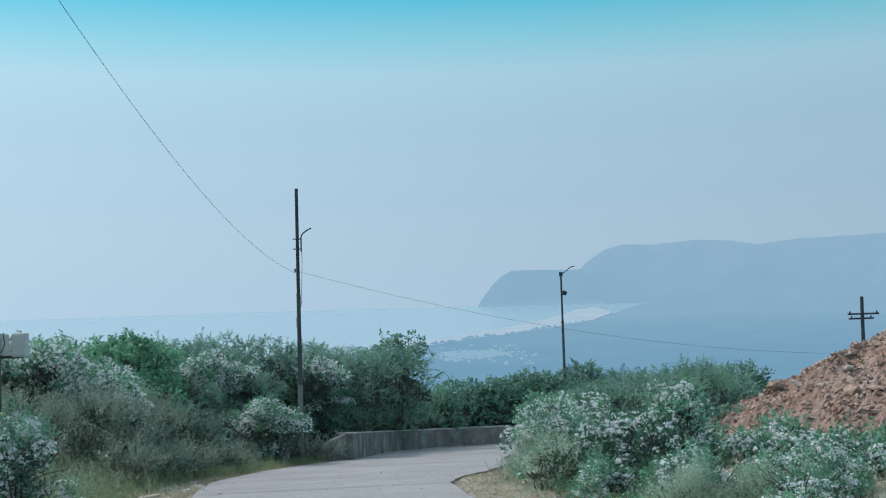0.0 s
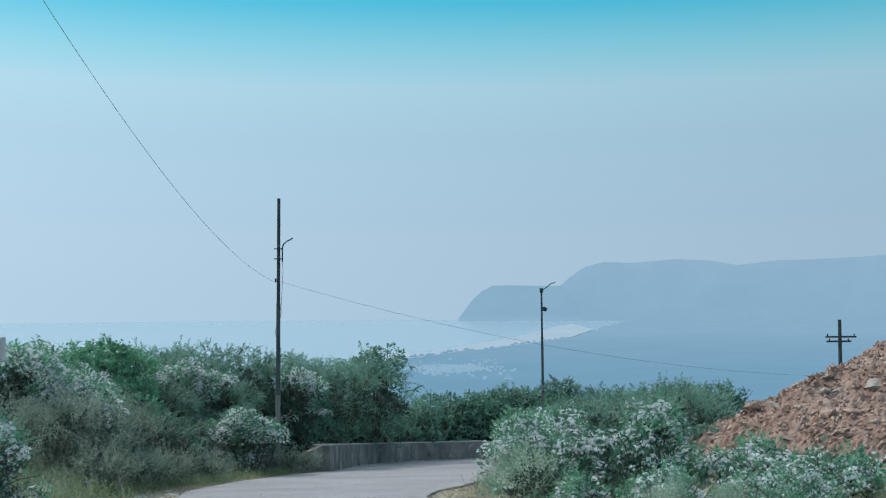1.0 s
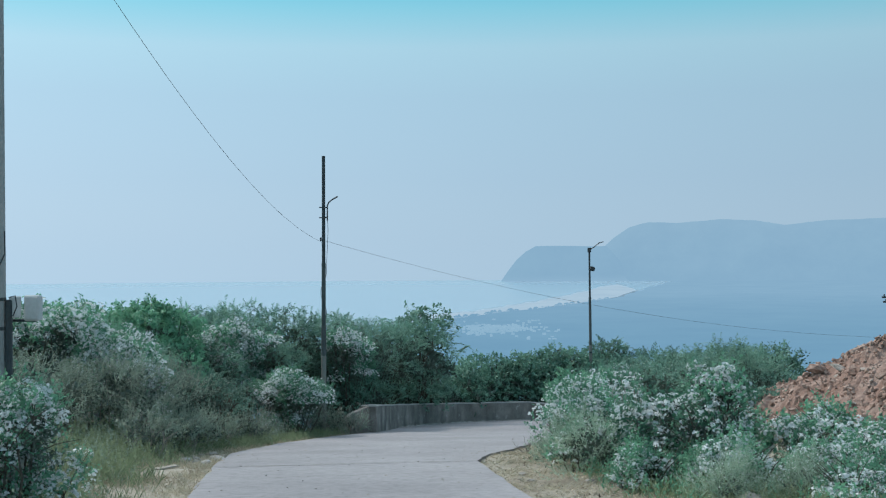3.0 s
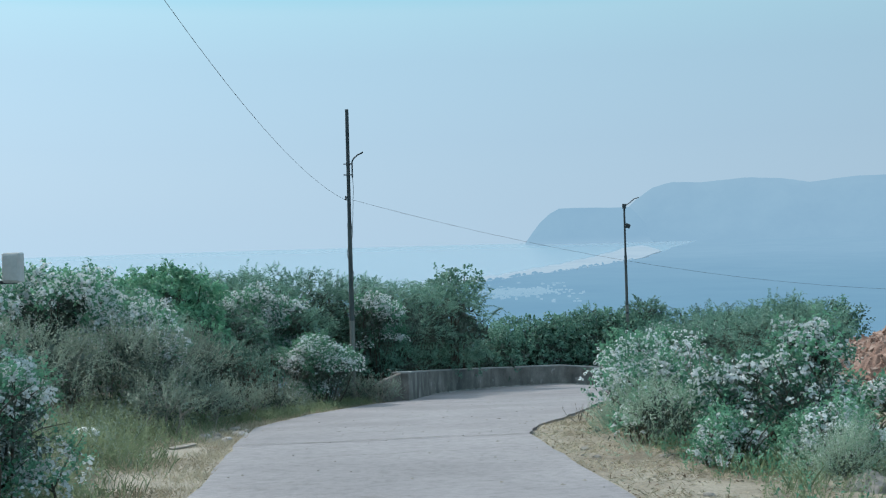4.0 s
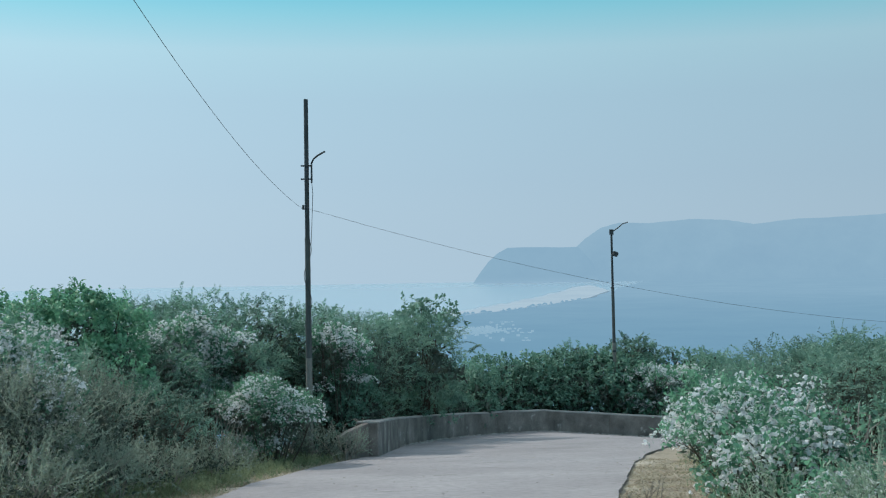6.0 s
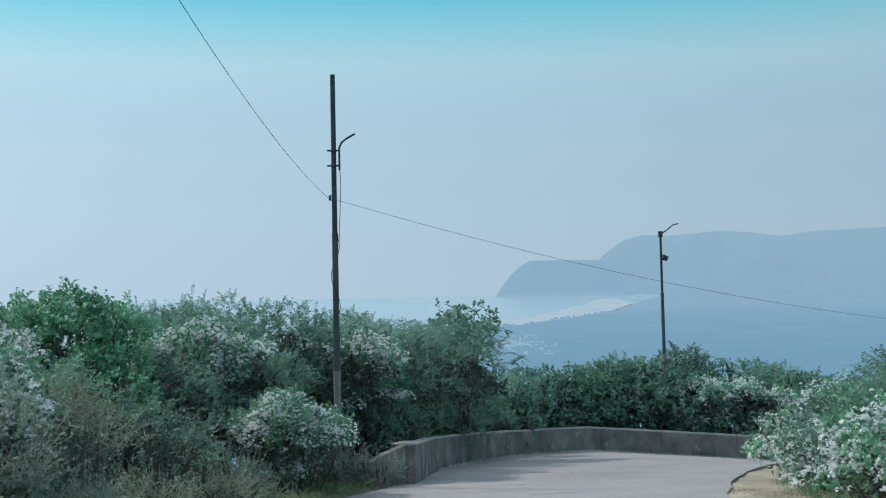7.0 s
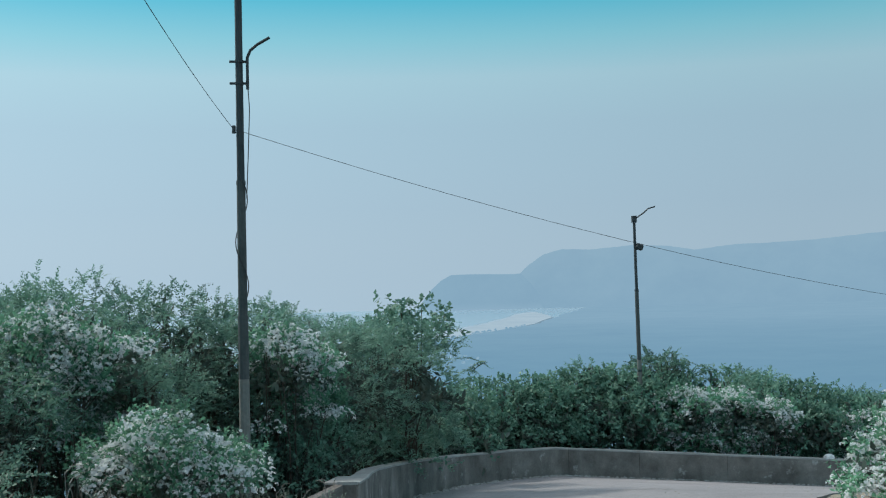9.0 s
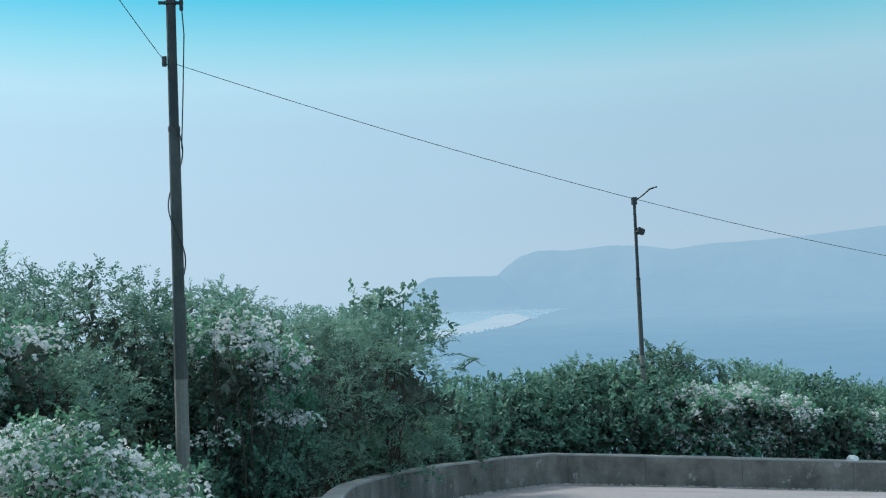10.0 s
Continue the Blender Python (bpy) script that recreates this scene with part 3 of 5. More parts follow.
def arm_pipe(parent, z0, z1, reach, side, r=0.024):
    v, f = [], []
    s = Vector((side[0], side[1], 0)).normalized()
    off = 0.13
    pts = [s * off + Vector((0, 0, z0)), s * off + Vector((0, 0, z0 + (z1 - z0) * 0.62)), s * (off + 0.05) + Vector((0, 0, z0 + (z1 - z0) * 0.76)), s * (off + 0.16) + Vector((0, 0, z0 + (z1 - z0) * 0.87)), s * (off + reach) + Vector((0, 0, z1))]
    tube(v, f, pts, [r, r, r, r, r], 7)
    return link_mesh("lamp_arm", v, f, M_POLE, parent, "bent steel arm")


P1 = (-1.15, 38.95)
p1_base = ground_z(*P1) - 0.2
P1_TOP = 5.05
p1 = thing("street_lamp_pole", pose(P1[0], P1[1], p1_base, 0, 0.15, 0), "tall dark steel street lamp pole with a bent bare arm", "street lamp", "street lamps")
H1 = P1_TOP - p1_base
pole_shaft(p1, H1, [(0.0, 0.30, 0.088, 0.082, M_POLELOW), (0.30, 0.40, 0.082, 0.079, M_POLEMID), (0.40, 0.62, 0.072, 0.068, M_POLEMID), (0.62, 1.0, 0.060, 0.056, M_POLE)])
ring(p1, "collar", H1 * 0.40, 0.084, 0.06, M_POLEMID)
ring(p1, "collar", H1 * 0.62, 0.074, 0.06, M_POLEMID)
for zc in (3.34, 3.00):
    ring(p1, "clamp", zc - p1_base, 0.075, 0.035, M_POLE, 0.15)
arm_pipe(p1, 2.9 - p1_base, 3.70 - p1_base, 0.36, (1, -0.25))
v, f = [], []
tube(v, f, [(0.13, -0.03, 2.92 - p1_base), (0.15, -0.05, 2.6 - p1_base), (0.12, -0.05, 1.9 - p1_base), (0.085, -0.05, 1.2 - p1_base)], [0.008] * 4, 5)
link_mesh("feed_cable", v, f, M_WIRE, p1, "thin loose cable")
v, f = [], []
tube(v, f, [(0.094 * math.cos(0.35 * k), 0.094 * math.sin(0.35 * k), 1.2 - p1_base - 0.075 * k) for k in range(-6, 22)], [0.009] * 28, 5)
link_mesh("wound_cable", v, f, M_WIRE, p1, "dark cable wound round the shaft")
v, f = [], []
tube(v, f, [(-0.095, 0, 2.28 - p1_base - 0.06), (-0.095, 0, 2.28 - p1_base + 0.06)], [0.03, 0.03], 8)
link_mesh("insulator", v, f, M_POLE, p1)

P2 = (12.31, 60.45)
p2_base = ground_z(*P2) - 0.2
p2 = thing("street_lamp_pole", pose(P2[0], P2[1], p2_base, 0, -0.4, 0), "slim street lamp pole with a bent arm and a small floodlight", "street lamp", "street lamps")
H2 = 2.16 - p2_base
pole_shaft(p2, H2, [(0.0, 0.46, 0.10, 0.085, M_POLELOW), (0.46, 0.72, 0.075, 0.07, M_POLEMID), (0.72, 1.0, 0.055, 0.05, M_POLE)])
ring(p2, "collar", H2 * 0.42, 0.09, 0.08, M_POLE)
ring(p2, "collar", H2 * 0.72, 0.076, 0.08, M_POLE)
ring(p2, "clamp", H2 - 0.12, 0.10, 0.24, M_POLE)
v, f = [], []
tube(v, f, [(0.05, 0, H2 - 0.1), (0.28, -0.1, H2 + 0.06), (0.48, -0.2, H2 + 0.24), (0.70, -0.3, H2 + 0.30)], [0.026] * 4, 7)
link_mesh("lamp_arm", v, f, M_POLE, p2, "bent steel arm")
flood = part("floodlight", box_bm(0.26, 0.16, 0.22, (0.14, -0.08, H2 - 1.12), 0.04, Matrix.Rotation(radians(25), 4, "Y")), M_POLE, p2, "small dark floodlight housing")
part("bracket", box_bm(0.16, 0.05, 0.05, (0.05, -0.03, H2 - 1.2), 0.008), M_POLE, p2)

P0 = (-4.16, 14.05)
p0_base = ground_z(*P0) - 0.2
p0 = thing("utility_pole", pose(P0[0], P0[1], p0_base), "pale grey concrete utility pole carrying grey meter boxes", "utility pole")
H0 = 7.6 - p0_base
pole_shaft(p0, H0, [(0.0, 0.34, 0.15, 0.145, M_CONCPOLE), (0.34, 1.0, 0.143, 0.11, M_CONCPOLE)], 12)
ring(p0, "strap", 1.18 - p0_base, 0.152, 0.04, M_POLE)
ring(p0, "strap", 0.85 - p0_base, 0.152, 0.04, M_POLE)
part("conduit", box_bm(0.07, 0.07, 1.75, (0.19, -0.02, 0.30 - p0_base), 0.015), M_POLE, p0, "dark upright conduit")
part("meter_box", box_bm(0.10, 0.14, 0.24, (0.24, 0.05, 1.09 - p0_base), 0.012), M_BOX, p0, "small grey box")
mb = part("meter_box", box_bm(0.17, 0.16, 0.29, (0.40, 0.20, 1.07 - p0_base), 0.014), M_BOX, p0, "grey metal meter box")
part("door", box_bm(0.14, 0.012, 0.25, (0.40, 0.115, 1.07 - p0_base), 0.004), M_BOX, mb)
part("bracket", box_bm(0.42, 0.03, 0.03, (0.24, 0.15, 0.93 - p0_base), 0.004), M_POLE, p0)
v, f = [], []
tube(v, f, [(0.16, -0.08, 1.95 - p0_base), (0.165, -0.08, 1.7 - p0_base), (0.10, -0.16, 1.5 - p0_base), (0.0, -0.17, 1.35 - p0_base)], [0.008] * 4, 5)
tube(v, f, [(0.2, -0.06, 1.2 - p0_base), (0.27, -0.06, 1.22 - p0_base), (0.29, -0.06, 1.1 - p0_base), (0.25, -0.06, 1.0 - p0_base), (0.19, -0.06, 0.97 - p0_base)], [0.007] * 5, 5)
link_mesh("loose_cable", v, f, M_WIRE, p0)

P3 = (26.4, 55.0)
p3_base = ground_z(*P3) - 0.2
p3 = thing("utility_pole", pose(P3[0], P3[1], p3_base), "dark utility pole with two crossarms behind the mound", "utility pole")
H3 = 0.48 - p3_base
pole_shaft(p3, H3, [(0.0, 1.0, 0.12, 0.085, M_POLE)])
for zc, dy in ((-0.38, -0.12), (-0.62, 0.12)):
    arm = part("crossarm", box_bm(1.62 if dy < 0 else 1.3, 0.09, 0.09, (0, dy, zc - p3_base), 0.01), M_POLE, p3)
    for dx in (-0.7, 0.7) if dy < 0 else (-0.5, 0.5):
        v, f = [], []
        tube(v, f, [(dx, dy, zc - p3_base + 0.04), (dx, dy, zc - p3_base + 0.10), (dx, dy, zc - p3_base + 0.15)], [0.025, 0.045, 0.02], 7)
        link_mesh("insulator", v, f, M_POLE, arm)


def wire_points(start, az, length, c2, c1, c0, n=40):
    return [(start[0] + math.cos(radians(az)) * length * k / n, start[1] + math.sin(radians(az)) * length * k / n, c2 * (length * k / n) ** 2 + c1 * length * k / n + c0) for k in range(n + 1)]


v, f = [], []
tube(v, f, wire_points((P1[0], P1[1] - 0.09), 15.0, 42.0, 0.0051, -0.2855, 2.25, 60), [0.0043] * 61, 5)
tagged(link_mesh("overhead_wire", v, f, M_WIRE), "thin dark overhead wire sagging from the lamp pole", "wire", "overhead wires")
v, f = [], []
s0 = math.hypot(P0[0] - P1[0], P0[1] - P1[1])
tube(v, f, wire_points((P1[0], P1[1] - 0.09), math.degrees(math.atan2(P0[1] - P1[1], P0[0] - P1[0])), s0, 0.0054, 0.0482, 2.17), [0.0043] * 41, 5)
tagged(link_mesh("overhead_wire", v, f, M_WIRE), "thin dark overhead wire rising towards the concrete pole", "wire", "overhead wires")

# ---- plants ----


def leaf_quads(rng, base, axis, length, width, fold=0.15, face=None):
    """Four-cornered leaves from base points along axis, as flat arrays; face: the way that their upper sides tend to."""
    n = len(base)
    axis = axis / np.maximum(1e-6, np.linalg.norm(axis, axis=1))[:, None]
    ref = rng.normal(size=(n, 3)) if face is None else face + rng.normal(size=(n, 3)) * 0.45
    side = np.cross(axis, ref)
    side /= np.maximum(1e-6, np.linalg.norm(side, axis=1))[:, None]
    up = np.cross(side, axis)
    L, W = length[:, None], width[:, None]
    mid = base + axis * L * 0.45
    v = np.stack([base, mid + side * W * 0.5 + up * W * fold, base + axis * L - up * L * 0.08, mid - side * W * 0.5 + up * W * fold], axis=1)
    return v.reshape(-1, 3)


def quad_mesh(name, verts, mat, parent=None, label=""):
    """One mesh of loose quads from an array of corners."""
    n = len(verts) // 4
    me = bpy.data.meshes.new(name)
    me.vertices.add(4 * n)
    me.vertices.foreach_set("co", np.asarray(verts, dtype=np.float32).ravel())
    me.loops.add(4 * n)
    me.loops.foreach_set("vertex_index", np.arange(4 * n, dtype=np.int32))
    me.polygons.add(n)
    me.polygons.foreach_set("loop_start", np.arange(0, 4 * n, 4, dtype=np.int32))
    me.materials.append(mat)
    me.update(calc_edges=True)
    ob = new(name, me)
    if parent is not None:
        ob.parent = parent
    return tagged(ob, label)


def lobe_points(rng, lobes, n, lo, hi, low=-0.5):
    """n points near the skin of a group of ellipsoids, with the outward way at each."""
    area = np.array([b[3] * b[3] + b[3] * b[4] for b in lobes])
    pick = rng.choice(len(lobes), size=n, p=area / area.sum())
    d = rng.normal(size=(n, 3))
    d /= np.linalg.norm(d, axis=1)[:, None]
    d[:, 2] = np.where(d[:, 2] < low, -d[:, 2] * 0.6, d[:, 2])
    c = np.array([b[:3] for b in lobes])[pick]
    r = np.array([(b[3], b[3], b[4]) for b in lobes])[pick]
    k = rng.uniform(lo, hi, size=n)[:, None]
    lump = np.array([noise.noise((float(p[0]) * 2.1, float(p[1]) * 2.1, float(p[2]) * 2.1)) for p in c + d * r * 1.3])[:, None]
    out = d / r
    out /= np.linalg.norm(out, axis=1)[:, None]
    return c + d * r * (k + 0.30 * lump), out


def sprays(rng, start, way, length, pairs, leaf_len, leaf_w, droop=0.3):
    """Flat fern-like sprays: leaflets in two ranks along an arching twig."""
    n = len(start)
    side = np.cross(way, np.array((0, 0, 1.0)) + rng.normal(size=(n, 3)) * 0.35)
    side /= np.maximum(1e-6, np.linalg.norm(side, axis=1))[:, None]
    top = np.cross(side, way)
    t = np.tile(np.repeat(np.linspace(0.1, 1.0, pairs), 2), n)
    i = np.repeat(np.arange(n), pairs * 2)
    sg = np.tile(np.array((1.0, -1.0)), n * pairs)[:, None]
    p = start[i] + way[i] * (length[i] * t)[:, None]
    p[:, 2] -= droop * (length[i] * t) ** 2
    ax = way[i] * 0.55 + side[i] * sg * 0.85 + rng.normal(size=(len(i), 3)) * 0.28
    s = rng.uniform(0.7, 1.25, size=len(i)) * (1.1 - 0.45 * t)
    return leaf_quads(rng, p, ax, leaf_len * s, leaf_w * s, 0.1, top[i])


def sprigs(rng, start, way, length, leaves, leaf_len, leaf_w, spread=0.9, droop=0.0, face=None):
    """Leaves set along short twigs."""
    n = len(start)
    t = np.tile(np.linspace(0.12, 1.0, leaves), n)
    i = np.repeat(np.arange(n), leaves)
    p = start[i] + way[i] * (length[i] * t)[:, None]
    p[:, 2] -= droop * (length[i] * t) ** 2
    ax = way[i] * 0.7 + rng.normal(size=(n * leaves, 3)) * spread
    s = rng.uniform(0.65, 1.25, size=n * leaves)
    return leaf_quads(rng, p, ax, leaf_len * s, leaf_w * s, 0.15, None if face is None else face[i])


def twig_quads(rng, start, way, length, w):
    n = len(start)
    side = np.cross(way, rng.normal(size=(n, 3)))
    side /= np.maximum(1e-6, np.linalg.norm(side, axis=1))[:, None]
    tip = start + way * length[:, None]
    return np.stack([start - side * w, start + side * w, tip + side * w * 0.4, tip - side * w * 0.4], axis=1).reshape(-1, 3)


def stems_mesh(rnd, lobes, parent, mat, r=0.035, forks=3):
    v, f = [], []
    for (cx, cy, cz, rr, rz) in lobes:
        for k in range(forks):
            a = rnd.uniform(0, 6.28)
            foot = Vector((cx * 0.25 + 0.18 * math.cos(a), cy * 0.25 + 0.18 * math.sin(a), -0.25))
            head = Vector((cx + rr * 0.55 * math.cos(a), cy + rr * 0.55 * math.sin(a), cz + rz * rnd.uniform(0.0, 0.6)))
            mid = foot.lerp(head, 0.5) + Vector((rnd.uniform(-0.15, 0.15), rnd.uniform(-0.15, 0.15), 0.1))
            tube(v, f, [foot, foot.lerp(mid, 0.6), mid, mid.lerp(head, 0.6), head], [r, r * 0.85, r * 0.65, r * 0.45, r * 0.2], 5)
            for q in range(3):
                b = mid.lerp(head, rnd.uniform(0.1, 0.8))
                e = b + Vector((rnd.uniform(-0.4, 0.4), rnd.uniform(-0.4, 0.4), rnd.uniform(0.1, 0.45)))
                tube(v, f, [b, b.lerp(e, 0.5) + Vector((0, 0, 0.04)), e], [r * 0.4, r * 0.3, r * 0.12], 4)
    return link_mesh("branchwork", v, f, mat, parent)


def crown_lobes(rnd, r, h, hollow, low=0.08):
    """Many small rounded masses over the skin of a crown of radius r and height h; hollow: how far it draws in towards the ground."""
    out = []
    t0 = max(low, 1 - 1.75 * r / h)
    n = int(10 + 3.6 * r * h * (1 - t0))
    for k in range(n):
        t = t0 + (1 - t0) * rnd.uniform(0.0, 1.0) ** 0.8
        u = (t - t0) / (1 - t0)
        env = r * math.sqrt(max(0.0, 1 - (max(0.0, u - 0.40) / 0.64) ** 2)) * (1 - hollow * max(0.0, 1 - u / 0.55))
        lr = rnd.uniform(0.26, 0.56) * (0.35 + 0.55 * min(r, 1.8))
        a = rnd.uniform(0, 6.283)
        q = max(0.0, env - lr * 0.75) * rnd.uniform(0.75, 1.08)
        out.append((q * math.cos(a), q * math.sin(a), min(t * h, h - lr * 0.72), lr, lr * rnd.uniform(0.65, 0.9)))
    return out


def skin_points(rng, lobes, per_area, lo, hi, low, clump=-0.02, shift=0.0):
    """Points over the outer skin of the lobes; few of those that lie deep inside another lobe are kept."""
    area = sum(7.0 * b[3] * b[4] for b in lobes)
    p, o = lobe_points(rng, lobes, int(per_area * area), lo, hi, low)
    c, q = np.array([b[:3] for b in lobes]), np.array([(b[3], b[3], b[4]) for b in lobes])
    near = np.full(len(p), 9.0)
    for k in range(len(lobes)):
        near = np.minimum(near, np.linalg.norm((p - c[k]) / q[k], axis=1))
    keep = (near > 0.70) | (rng.uniform(size=len(p)) < 0.2)
    keep &= p[:, 2] > -0.05
    p, o = p[keep], o[keep]
    # leaves gather in tufts with hollows between them
    tuft = np.array([noise.noise((float(q[0]) * 4.3, float(q[1]) * 4.3, float(q[2]) * 4.3 + shift)) for q in p])
    keep = (tuft > clump) | (rng.uniform(size=len(p)) < 0.12)
    p, o, tuft = p[keep], o[keep], tuft[keep]
    return p + o * (tuft * 0.30)[:, None], o


def make_shrub(kind, seed, r, h, coarse, label="", bloom=1.0):
    """One shrub of a kind: an Empty at its foot with branches, crown and blossom."""
    rnd, rng = random.Random(seed), np.random.default_rng(seed)
    name, words, category = SHRUB_WORDS[kind]
    ob = thing(name, Matrix(), label or words, category, group=name + "s")
    lobes = crown_lobes(rnd, r, h, {"thorn": 0.55, "tree": 0.65, "leaning": 0.45, "scrub": 0.40, "vine": 0.3, "flower": 0.22}.get(kind, 0.08), 0.26 if kind == "tree" and h > 2.5 else 0.08)
    if kind == "broad":
        lobes = []
        for k in range(15):
            a, q = rnd.uniform(0, 6.283), r * math.sqrt(rnd.uniform(0.0, 0.75))
            lobes.append((q * math.cos(a), q * math.sin(a), h - 0.42 - 0.45 * (q / r) ** 2 - rnd.uniform(0.0, 0.35), 0.42, 0.26))
    hc = min(h, 1.8 * r)
    core = [(0, 0, h - 0.56 * hc, r * 0.70, hc * 0.43)]
    crown = []
    c = coarse

    def add(group, count, lo, hi, up, jitter, ln, n_leaf, ll, lw, spread=0.9, droop=0.0, low=-0.25):
        p, o = skin_points(rng, group, 1.75 * count / c ** 2, lo, hi, low, -0.02, seed * 0.7) if group is lobes else skin_points(rng, group, count / c ** 2, lo, hi, low, -1.0)
        w = o * 0.8 + np.array((0, 0, up)) + rng.normal(size=o.shape) * jitter
        w /= np.linalg.norm(w, axis=1)[:, None]
        le = rng.uniform(0.6, 1.3, size=len(p)) * ln
        if kind in ("thorn", "leaning") and group is lobes:
            crown.append(sprays(rng, p, w, le, n_leaf // 2, ll * c, lw * c, droop))
        else:
            crown.append(sprigs(rng, p, w, le, n_leaf, ll * c, lw * c, spread, droop, o * 0.8 + np.array((0, 0, 0.7))))
        return p, w, le

    woody = M_BARK
    if kind == "flower":
        add(lobes, 82, 0.80, 1.06, 0.5, 0.5, 0.20, 7, 0.066, 0.044)
        leafmat = L_FLOWERING
    elif kind in ("thorn", "leaning"):
        p, w, le = add(lobes, 38, 0.78, 1.06, 0.15, 0.5, 0.44, 16, 0.068, 0.030, 0.9, 0.7)
        crown.append(twig_quads(rng, p[::2], w[::2], le[::2] * 0.6, 0.005 * c))
        p2_, o2 = skin_points(rng, lobes, 2.6, 0.95, 1.05, 0.1, -0.1, seed * 0.7)
        w2 = o2 * 0.8 + np.array((0, 0, 0.35)) + rng.normal(size=o2.shape) * 0.4
        w2 /= np.linalg.norm(w2, axis=1)[:, None]
        l2 = rng.uniform(0.25, 0.60, size=len(p2_))
        crown.append(sprays(rng, p2_, w2, l2, 8, 0.064 * c, 0.030 * c, 0.4))
        crown.append(twig_quads(rng, p2_, w2, l2 * 0.7, 0.006 * c))
        top = p2_[:, 2] > h * 0.45
        p3_, w3 = p2_[top][::2], w2[top][::2]
        l3 = rng.uniform(0.7, 1.3, size=len(p3_))
        crown.append(sprays(rng, p3_ - w3 * 0.3, w3, l3, 15, 0.068 * c, 0.025 * c, 0.55))
        leafmat = L_THORN
        n4 = int(7 + 8 * r)
        a4 = rng.uniform(0, 6.283, n4)
        e4 = r * np.sqrt(rng.uniform(0.0, 0.8, n4))
        p4 = np.stack([e4 * np.cos(a4), e4 * np.sin(a4), h - 0.25 - 0.55 * hc * (e4 / r) ** 2 * 0.6], axis=1)
        w4 = np.stack([0.6 * np.cos(a4), 0.6 * np.sin(a4), np.full(n4, 0.55)], axis=1) + rng.normal(size=(n4, 3)) * 0.30
        w4 /= np.linalg.norm(w4, axis=1)[:, None]
        l4 = rng.uniform(0.6, 1.25, n4)
        crown.append(sprays(rng, p4, w4, l4, 24, 0.070 * c, 0.026 * c, 0.45))
        for q in range(6):
            f0, f1 = q / 6, (q + 1) / 6
            q0, q1 = p4 + w4 * (l4 * f0)[:, None], p4 + w4 * (l4 * f1)[:, None]
            q0[:, 2] -= 0.45 * (l4 * f0) ** 2
            q1[:, 2] -= 0.45 * (l4 * f1) ** 2
            crown.append(twig_quads(rng, q0, q1 - q0, np.ones(n4), 0.009 * c * (1 - 0.6 * f0)))
    elif kind == "scrub":
        add(lobes, 56, 0.78, 1.06, 0.35, 0.6, 0.24, 7, 0.080, 0.052)
        leafmat = L_SCRUB
    elif kind == "vine":
        add(lobes, 62, 0.88, 1.04, 0.15, 0.5, 0.16, 6, 0.092, 0.080, 0.8)
        leafmat = L_VINE
    elif kind == "feather":
        p, w, le = add(lobes, 70, 0.72, 1.10, 0.55, 0.5, 0.34, 10, 0.056, 0.020, 0.7)
        crown.append(twig_quads(rng, p, w, le * 1.15, 0.0045 * c))
        leafmat, woody = L_GREY, M_DRYTWIG
    elif kind == "herb":
        p, w, le = add(lobes, 120, 0.72, 1.12, 0.7, 0.4, 0.26, 12, 0.042, 0.013, 0.6)
        crown.append(twig_quads(rng, p, w, le * 1.1, 0.003 * c))
        leafmat, woody = L_HERB, M_DRYTWIG
    elif kind == "broad":
        add(lobes, 46, 0.6, 1.1, 0.2, 0.7, 0.26, 7, 0.100, 0.064, 0.9)
        leafmat = L_TREE
    else:
        add(lobes, 70, 0.74, 1.06, 0.15, 0.6, 0.28, 9, 0.080, 0.040, 0.9, 0.5)
        leafmat = L_TREE
    # core of darker leaves: shade of the crown's hollows put into their colour
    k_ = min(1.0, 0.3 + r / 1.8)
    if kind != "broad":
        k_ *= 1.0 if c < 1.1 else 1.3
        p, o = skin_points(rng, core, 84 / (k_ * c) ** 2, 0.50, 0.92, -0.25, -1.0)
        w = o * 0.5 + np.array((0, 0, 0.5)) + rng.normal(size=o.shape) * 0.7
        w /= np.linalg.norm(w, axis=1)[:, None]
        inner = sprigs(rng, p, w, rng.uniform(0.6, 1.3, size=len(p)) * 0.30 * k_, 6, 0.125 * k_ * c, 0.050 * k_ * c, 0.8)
        tagged(quad_mesh("inner_foliage", inner, L_INNER_SHADE, ob, "half-dry leaves inside the crown, coloured dark for its shade"), kind="stuff")
    if kind != "herb":
        stems_mesh(rnd, lobes[:: 4 if kind == "broad" else max(1, len(lobes) // 7)], ob, woody, 0.05 if kind in ("tree", "broad", "thorn", "leaning") else 0.018 if kind == "feather" else 0.022, 1 if kind in ("feather", "broad", "scrub") else 2)
    quad_mesh("crown", np.concatenate(crown), leafmat, ob)
    if kind == "flower":
        cb = 0.5 + 0.5 * c
        p, o = skin_points(rng, lobes, 420 / cb ** 2, 1.03, 1.20, -0.5, -0.25, seed * 0.7)
        high = np.clip((p[:, 2] - h + hc) / hc, 0, 1)
        up = (o[:, 2] > -0.25) & (rng.uniform(size=len(p)) / bloom < (0.75 if c < 0.9 else 0.15) + 1.1 * high * np.clip(0.35 + o[:, 2], 0.05, 1))
        keep = np.array([noise.noise((float(q[0]) * 1.4, float(q[1]) * 1.4, float(q[2]) * 1.4 + seed)) > (-0.6 if c < 0.9 else -0.35) for q in p])
        p, o = p[up & keep], o[up & keep]
        # one head of flowers to each small cell, so that they lie side by side
        cell = np.floor(p / ((0.084 if c < 0.9 else 0.090) * cb)).astype(np.int64)
        first = np.unique(cell, axis=0, return_index=True)[1]
        p, o = p[first], o[first]
